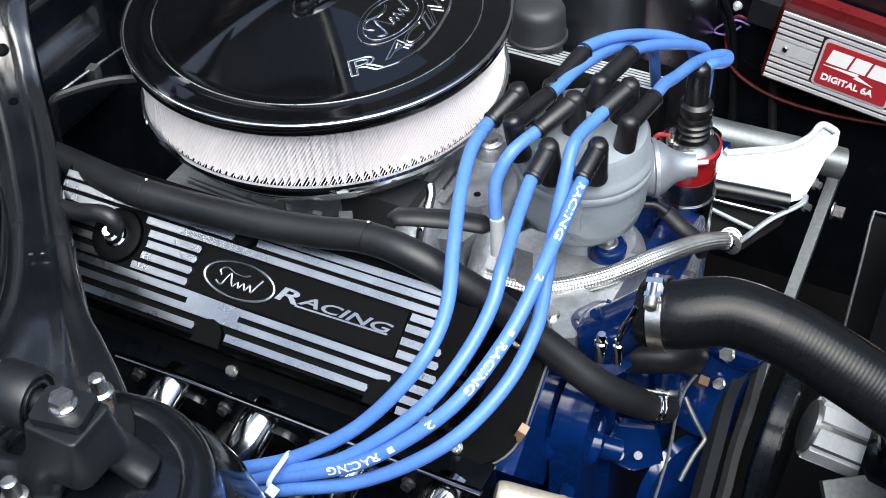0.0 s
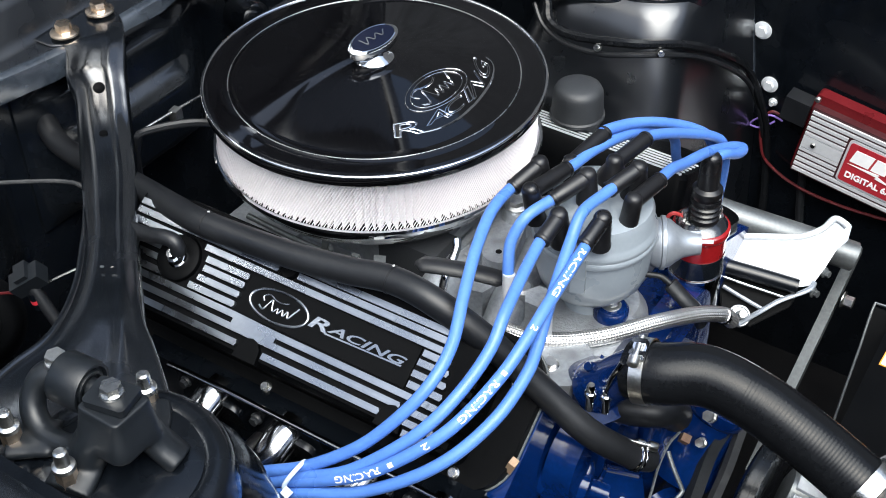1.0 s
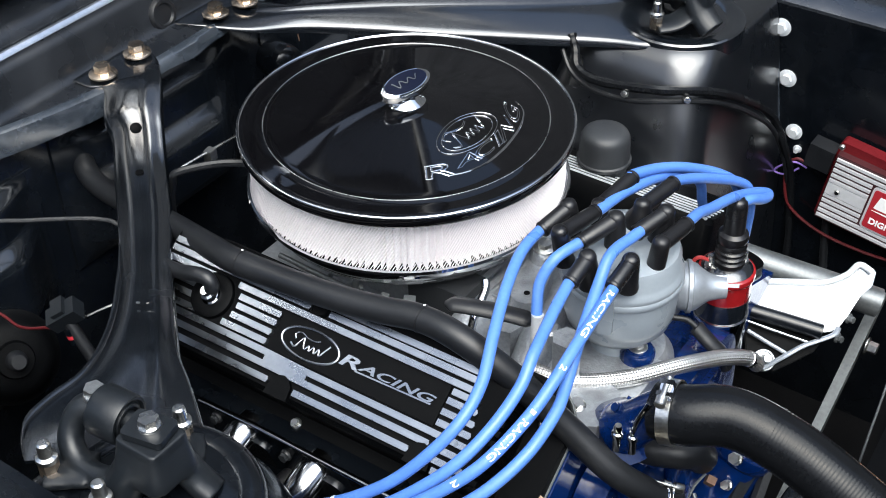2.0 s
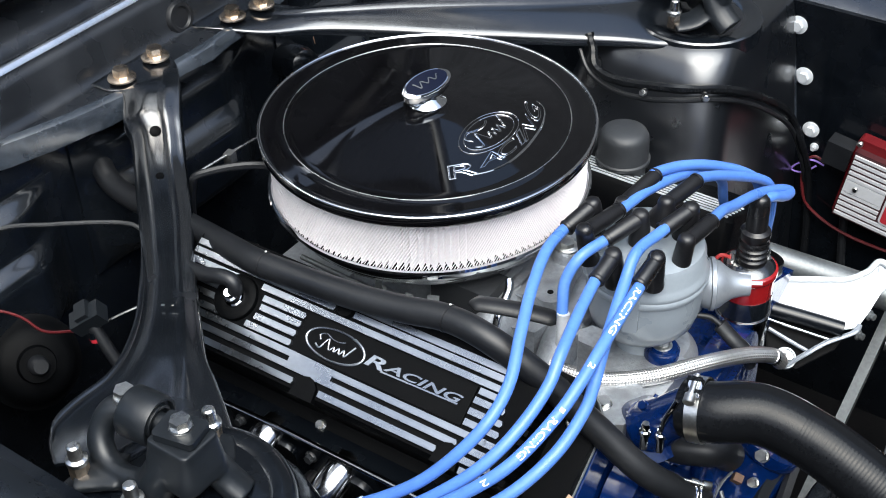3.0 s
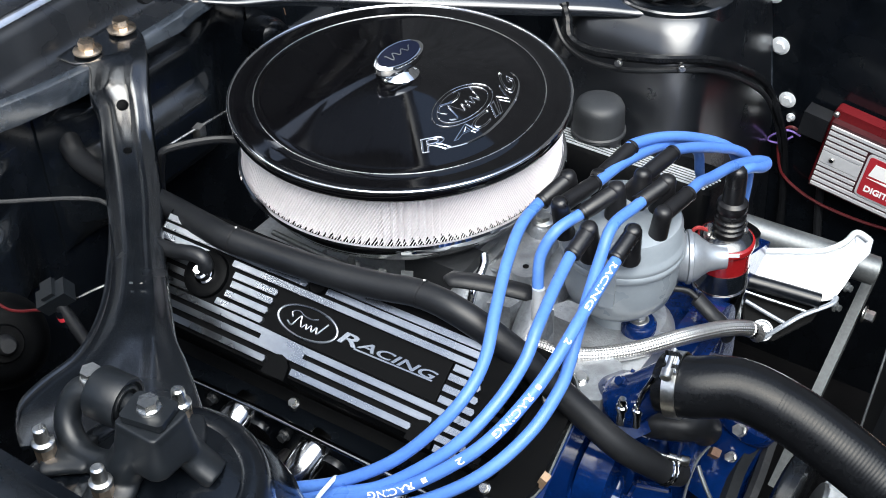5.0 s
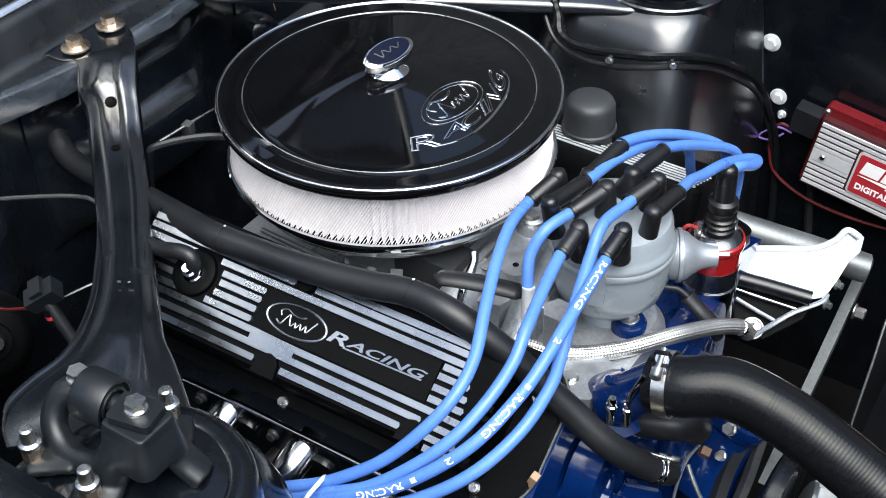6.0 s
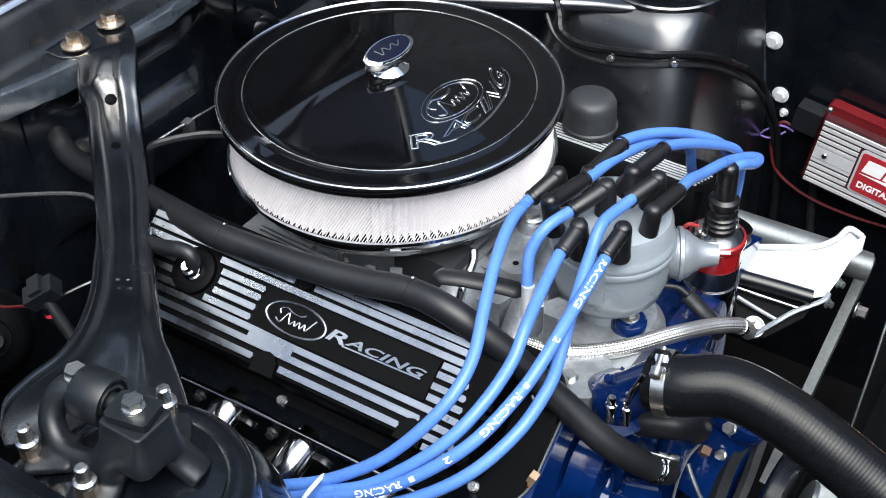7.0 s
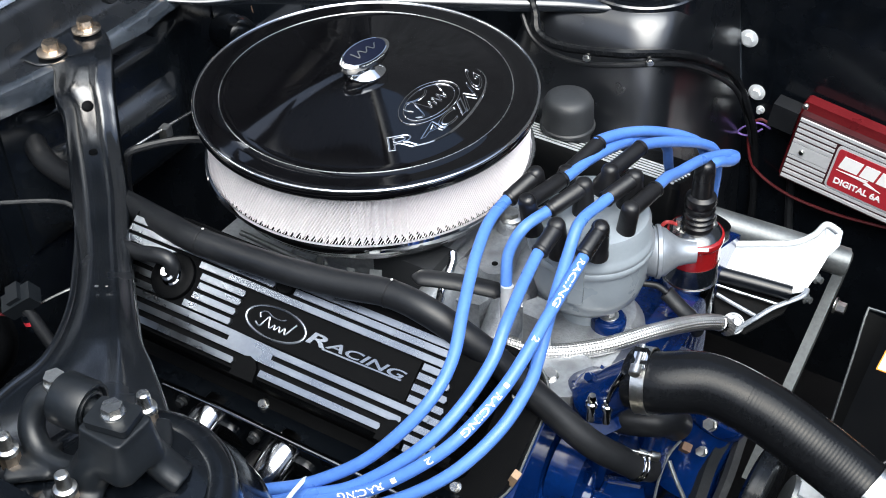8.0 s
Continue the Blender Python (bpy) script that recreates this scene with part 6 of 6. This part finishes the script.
for k, w in enumerate((0.026, 0.02, 0.024)):
    x0 = 0.073 + (0, 0.029, 0.052)[k]
    bx.append(part("label_bar", prism([(x0, 0.058), (x0 + w, 0.058), (x0 + w + 0.004, 0.078), (x0 + 0.004, 0.078)], 0.0344, 0.0350, bm_m), WHITE_PRINT))
bx.append(part("label_flash", prism([(0.072, 0.0535), (0.116, 0.0565), (0.114, 0.0535), (0.136, 0.046), (0.111, 0.0485), (0.113, 0.0515)], 0.0344, 0.0350, bm_m), WHITE_PRINT))
fc = bpy.data.curves.new("label_text", "FONT")
fc.offset = 0.0004
fc.body, fc.size, fc.extrude = "DIGITAL 6A", 0.0126, 0.0003
tmp = bpy.data.objects.new("tmp", fc)
me = bpy.data.meshes.new_from_object(tmp)
bpy.data.objects.remove(tmp)
me.transform(bm_m @ Matrix.Translation((0.0735, 0.0325, 0.0348)) @ Matrix.Shear("XZ", 4, (0, 0)))
me.materials.append(WHITE_PRINT)
bx.append(new("label_text", me))
for x, y in ((0.006, 0.122), (0.19, 0.122), (0.022, 0.055)):
    bx.append(part("screw", lathe([(0, 0.003), (0.003, 0.0028), (0.0042, 0.001), (0.0042, -0.002), (0, -0.002)], 16, bm_m @ Matrix.Translation((x, y, 0.0335 if y < 0.1 else 0.031))), CHROME_DULL))
bx.append(part("plug", block(-0.035, 0.0, 0.07, 0.105, 0.002, 0.028, 0.003, None, bm_m), RUBBER, label="black wiring plug"))
under(box, *bx)

def lead(points, r, material, label, name="cable", cat="cable"):
    ob = new(name, mesh_of(name, tube(points, r, 8, 8), material))
    return tagged(ob, label, cat)

lead([(0.262, 0.553, 0.663), (0.245, 0.55, 0.668), (0.226, 0.549, 0.655), (0.220, 0.549, 0.644), (0.236, 0.549, 0.645), (0.252, 0.551, 0.660)], 0.0014, PURPLE_WIRE, "thin purple wire looping into the plug")
lead([(0.262, 0.554, 0.668), (0.246, 0.552, 0.673), (0.235, 0.551, 0.655), (0.238, 0.55, 0.622), (0.252, 0.55, 0.592), (0.299, 0.548, 0.571), (0.364, 0.545, 0.566), (0.434, 0.545, 0.570), (0.50, 0.545, 0.58)], 0.0022, DARK_RED, "dark red wire drooping below the ignition box")
lead([(0.012, 0.325, 0.90), (0.022, 0.318, 0.885), (0.034, 0.306, 0.868), (0.070, 0.299, 0.864), (0.143, 0.304, 0.874), (0.193, 0.355, 0.862), (0.214, 0.43, 0.815), (0.222, 0.50, 0.757), (0.236, 0.52, 0.708), (0.242, 0.545, 0.655), (0.246, 0.555, 0.608), (0.254, 0.555, 0.535), (0.26, 0.55, 0.42)], lambda t: 0.0058 + 0.00035 * math.sin(t * 150) + 0.0003 * math.sin(t * 61), HOSE_BLACK, "taped black wiring loom along the far shock tower")
lead([(0.003, 0.32, 0.878), (0.023, 0.309, 0.858), (0.058, 0.300, 0.849), (0.108, 0.297, 0.852), (0.153, 0.307, 0.860), (0.196, 0.360, 0.846), (0.216, 0.43, 0.800), (0.225, 0.50, 0.740), (0.236, 0.53, 0.68), (0.24, 0.552, 0.63)], 0.0034, RUBBER, "thin black cable below the wiring loom")
for p, q in (((0.106, 0.294, 0.862), (0.106, 0.27, 0.87)), ((0.174, 0.322, 0.862), (0.19, 0.30, 0.87))):
    bolt("loom_clip", along(p, q), CHROME_DULL, "small bright clip screw on the wiring loom", 0.0035, 0.004, 1.4, "loom clips")
lead([(0.30, 0.56, 0.60), (0.31, 0.555, 0.52), (0.33, 0.55, 0.42)], 0.006, RUBBER, "black cable behind the coil")

# ======================= exhaust headers below the near cover =======================
for k, x in enumerate((0.016, 0.108, 0.200, 0.285)):
    hd = thing("exhaust_pipe", "chrome exhaust header pipe curving down below the head", "exhaust pipe", (x, -0.33, 0.66), "exhaust header pipes")
    o = part("pipe", tube([(x - 0.006, -0.285, 0.738), (x - 0.007, -0.304, 0.736), (x - 0.009, -0.325, 0.723), (x - 0.012, -0.342, 0.694), (x - 0.018, -0.350, 0.63), (x - 0.026, -0.352, 0.48)], 0.0185, 28), HEADER)
    fl = part("pipe_flange", prism(round_rect(-0.030, 0.030, -0.024, 0.020, 0.012), 0, 0.007, along((x, -0.294, 0.724), (x, -0.316, 0.718)), 0.002), BLACK_SATIN)
    pb = part("plug_boot", tube([(x + 0.048, -0.285, 0.705), (x + 0.048, -0.315, 0.706), (x + 0.047, -0.33, 0.704), (x + 0.046, -0.35, 0.70)], 0.010, 14), BOOT)
    under(hd, o, fl, pb)

hf = new("header_flange", mesh_of("header_flange", block(-0.09, 0.305, -0.2965, -0.262, 0.690, 0.7525, 0.004), BLACK_SATIN))
tagged(hf, "dark grey steel header flange along the head", "flange")
part("flange_lip", tube([(-0.05, -0.2985, 0.7500), (0.02, -0.2985, 0.7555), (0.10, -0.2985, 0.7575), (0.20, -0.2985, 0.7600), (0.31, -0.2985, 0.7610)], 0.0036, 12, flat=0.7), HEADER, hf, "bright edge of the header flange")
for x in (-0.03, 0.062, 0.154, 0.243):
    part("flange_bolt", bolt_head(bmesh.new(), along((x, -0.2965, 0.735), (x, -0.32, 0.735)), 0.005, 0.005, 1.3), DARK_GREY, hf)

# ======================= behind the engine and at the cowl =======================
lead([(-0.2235, -0.133, 0.866), (-0.221, -0.123, 0.870), (-0.213, -0.044, 0.870), (-0.20, 0.05, 0.868)], 0.0017, CHROME_DULL, "thin bright throttle rod behind the air cleaner", "throttle_rod", "rod")
cl3 = new("rod_clip", mesh_of("rod_clip", block(-0.005, 0.005, -0.006, 0.006, -0.008, 0.006, 0.0015, None, pose(-0.217, -0.083, 0.866, 0, 0, 10)), CHROME_DULL))
tagged(cl3, "small bright clip on the throttle rod", "clip")
lead([(-0.246, -0.128, 0.76), (-0.238, -0.132, 0.82), (-0.228, -0.134, 0.852), (-0.217, -0.130, 0.870), (-0.17, -0.083, 0.872), (-0.10, -0.03, 0.845)], 0.0045, RUBBER, "black vacuum hose behind the air cleaner", "vacuum_hose", "hose")
lead([(-0.413, -0.37, 0.83), (-0.363, -0.296, 0.84), (-0.325, -0.263, 0.84), (-0.297, -0.241, 0.84), (-0.273, -0.224, 0.84), (-0.256, -0.215, 0.84), (-0.239, -0.212, 0.84), (-0.20, -0.212, 0.83)], 0.0024, RUBBER_DULL, "thin grey cable along the firewall")
lead([(-0.40, -0.40, 0.80), (-0.302, -0.352, 0.789), (-0.248, -0.352, 0.790), (-0.20, -0.351, 0.812), (-0.17, -0.351, 0.826)], 0.0016, DARK_RED, "red wire running to the black plug")
rel = thing("sensor_plug", "black plug connector with a red collar on a rod", "connector", (-0.155, -0.35, 0.80))
r1 = part("plug", block(-0.017, 0.017, -0.010, 0.010, -0.009, 0.008, 0.0025, block(-0.007, 0.007, -0.007, 0.013, -0.006, 0.013, 0.002, None, pose(-0.166, -0.35, 0.846, 15, -30, 40)), pose(-0.166, -0.35, 0.846, 15, -30, 40)), CAST_BLACK)
r2 = part("collar", lathe([(0, -0.010), (0.008, -0.010), (0.008, 0.008), (0, 0.008)], 18, along((-0.158, -0.35, 0.825), (-0.166, -0.35, 0.846))), BLACK_SATIN, label="black collar")
r3 = part("rod", tube([(-0.162, -0.35, 0.838), (-0.143, -0.35, 0.810), (-0.12, -0.35, 0.775), (-0.10, -0.35, 0.70)], 0.0065, 12), RUBBER)
r4 = part("thin_rod", tube([(-0.160, -0.345, 0.835), (-0.14, -0.32, 0.846), (-0.11, -0.28, 0.858)], 0.0012, 6), CHROME_DULL)
r5 = part("collar_print", lathe([(0.0081, -0.003), (0.0083, -0.003), (0.0083, 0.001), (0.0081, 0.001)], 18, along((-0.158, -0.35, 0.825), (-0.166, -0.35, 0.846)), closed=True), RED_LABEL, label="red band on the collar")
under(rel, r1, r2, r3, r4, r5)
mot = thing("heater_motor", "black round blower motor low on the firewall", "blower motor", (-0.33, -0.34, 0.66))
mm = along((-0.36, -0.315, 0.665), (-0.28, -0.345, 0.715))
m1 = part("case", lathe([(0, 0.075), (0.02, 0.075), (0.022, 0.068), (0.034, 0.066), (0.044, 0.060), (0.048, 0.05), (0.055, 0.046), (0.055, 0.038), (0.048, 0.035), (0.048, -0.06), (0, -0.06)], 40, mm), BLACK_CRINKLE)
m2 = part("end_cap", lathe([(0, 0.092), (0.008, 0.092), (0.011, 0.088), (0.012, 0.074), (0, 0.074)], 20, mm), RUBBER)
under(mot, m1, m2)
wiper = thing("wiper_motor", "black wiper motor on the firewall behind the air cleaner", "wiper motor", (-0.38, 0.20, 0.78))
w1 = part("case", lathe([(0, 0.06), (0.014, 0.06), (0.021, 0.055), (0.024, 0.04), (0.024, 0.0), (0, 0)], 32, along((-0.39, 0.205, 0.80), (-0.30, 0.18, 0.82))), BLACK_SATIN)
w2 = part("arm", tube([(-0.33, 0.19, 0.81), (-0.31, 0.21, 0.80), (-0.29, 0.25, 0.79)], 0.006, 10), RUBBER)
under(wiper, w1, w2)
for k, x in enumerate((0.0, 0.006, 0.012)):
    lead([(-0.385, 0.245 + x, 0.85), (-0.375, 0.246 + x, 0.83), (-0.372, 0.25 + x, 0.80), (-0.38, 0.26 + x, 0.76)], 0.002, RUST if k != 1 else RED_WIRE, "thin brown wire hanging on the firewall")

# ======================= radiator side =======================
rad = thing("radiator", "black radiator with top tank and fan shroud", "radiator", (0.80, 0, 0.40))
ra = [part("top_tank", block(0.78, 0.86, -0.33, 0.33, 0.78, 0.86, 0.015), BLACK_SATIN), part("core", block(0.79, 0.85, -0.33, 0.33, 0.36, 0.78, 0.004), BLACK_DEEP)]
bm = lathe([(0.24, 0.0), (0.245, 0.004), (0.245, 0.07), (0.26, 0.09), (0.30, 0.1), (0.30, 0.104), (0.25, 0.094), (0.238, 0.07), (0.238, 0.0)], 72, along((0.66, 0.0, 0.60), (0.8, 0.0, 0.60)), closed=True)
ra.append(part("shroud", bm, BLACK_SATIN))
ra.append(part("shroud_top", prism([(0.535, 0.02), (0.527, 0.19), (0.530, 0.30), (0.72, 0.30), (0.72, -0.08), (0.60, -0.08)], 0.716, 0.720, None, 0.001), BLACK_CRINKLE, label="flat black shroud top"))
under(rad, *ra)
stk = thing("warning_sticker", "orange and white sticker on the black shroud top", "sticker", (0.55, 0.135, 0.72))
under(stk, part("border", prism(rect(0.538, 0.598, 0.118, 0.156), 0.7201, 0.7206), ORANGE), part("field", prism(rect(0.5395, 0.5965, 0.1195, 0.1545), 0.7206, 0.7209), WHITE_PRINT, label="white field"),
      part("print_bar", prism(rect(0.546, 0.59, 0.128, 0.146), 0.7209, 0.7211), ORANGE, label="orange printed bar"))
fan = thing("fan", "dark engine cooling fan with four blades", "fan", (0.58, 0.0, 0.62))
fa = [part("hub", lathe([(0, 0), (0.04, 0), (0.045, 0.01), (0.04, 0.05), (0, 0.05)], 32, along((0.56, 0, 0.62), (0.7, 0, 0.62))), BLACK_SATIN)]
for k in range(4):
    fm = Matrix.Translation((0.59, 0, 0.62)) @ pose(0, 0, 0, 90 * k + 25, 0, 0) @ pose(0, 0, 0, 0, 0, 0)
    fa.append(part("blade", prism([(-0.028, 0.03), (0.028, 0.03), (0.04, 0.20), (-0.04, 0.20)], -0.002, 0.002, fm @ pose(0, 0, 0, 0, 55, 0), 0.001), BLACK_SATIN))
under(fan, *fa)
alt = thing("alternator", "silver ribbed alternator low at the front", "alternator", (0.53, -0.01, 0.55))
am = along((0.503, -0.005, 0.622), (0.565, 0.007, 0.602))
al = [part("case", lathe([(0, -0.002), (0.020, -0.002), (0.0255, 0.0), (0.0265, 0.004), (0.0265, 0.07), (0.023, 0.076), (0, 0.076)], 40, am), STEEL_GREY)]
for k in range(8):
    al.append(part("rib", block(0.0240, 0.0300, -0.0080, 0.0080, 0.004, 0.068, 0.002, None, am @ pose(0, 0, 0, 0, 0, 45 * k + 10)), SATIN_ALLOY))
under(alt, *al)
ten = thing("tensioner", "grey cast belt tensioner housing", "tensioner", (0.56, -0.05, 0.6))
under(ten, part("housing", block(-0.034, 0.040, -0.030, 0.030, 0, 0.010, 0.004, None, along((0.572, -0.060, 0.60), (0.59, -0.085, 0.64))), STEEL_GREY), part("pivot_bolt", bolt_head(bmesh.new(), along((0.5745, -0.0635, 0.6056), (0.59, -0.085, 0.64)) @ Matrix.Translation((0, 0, 0.003)), 0.008, 0.008, 1.3), DARK_GREY))
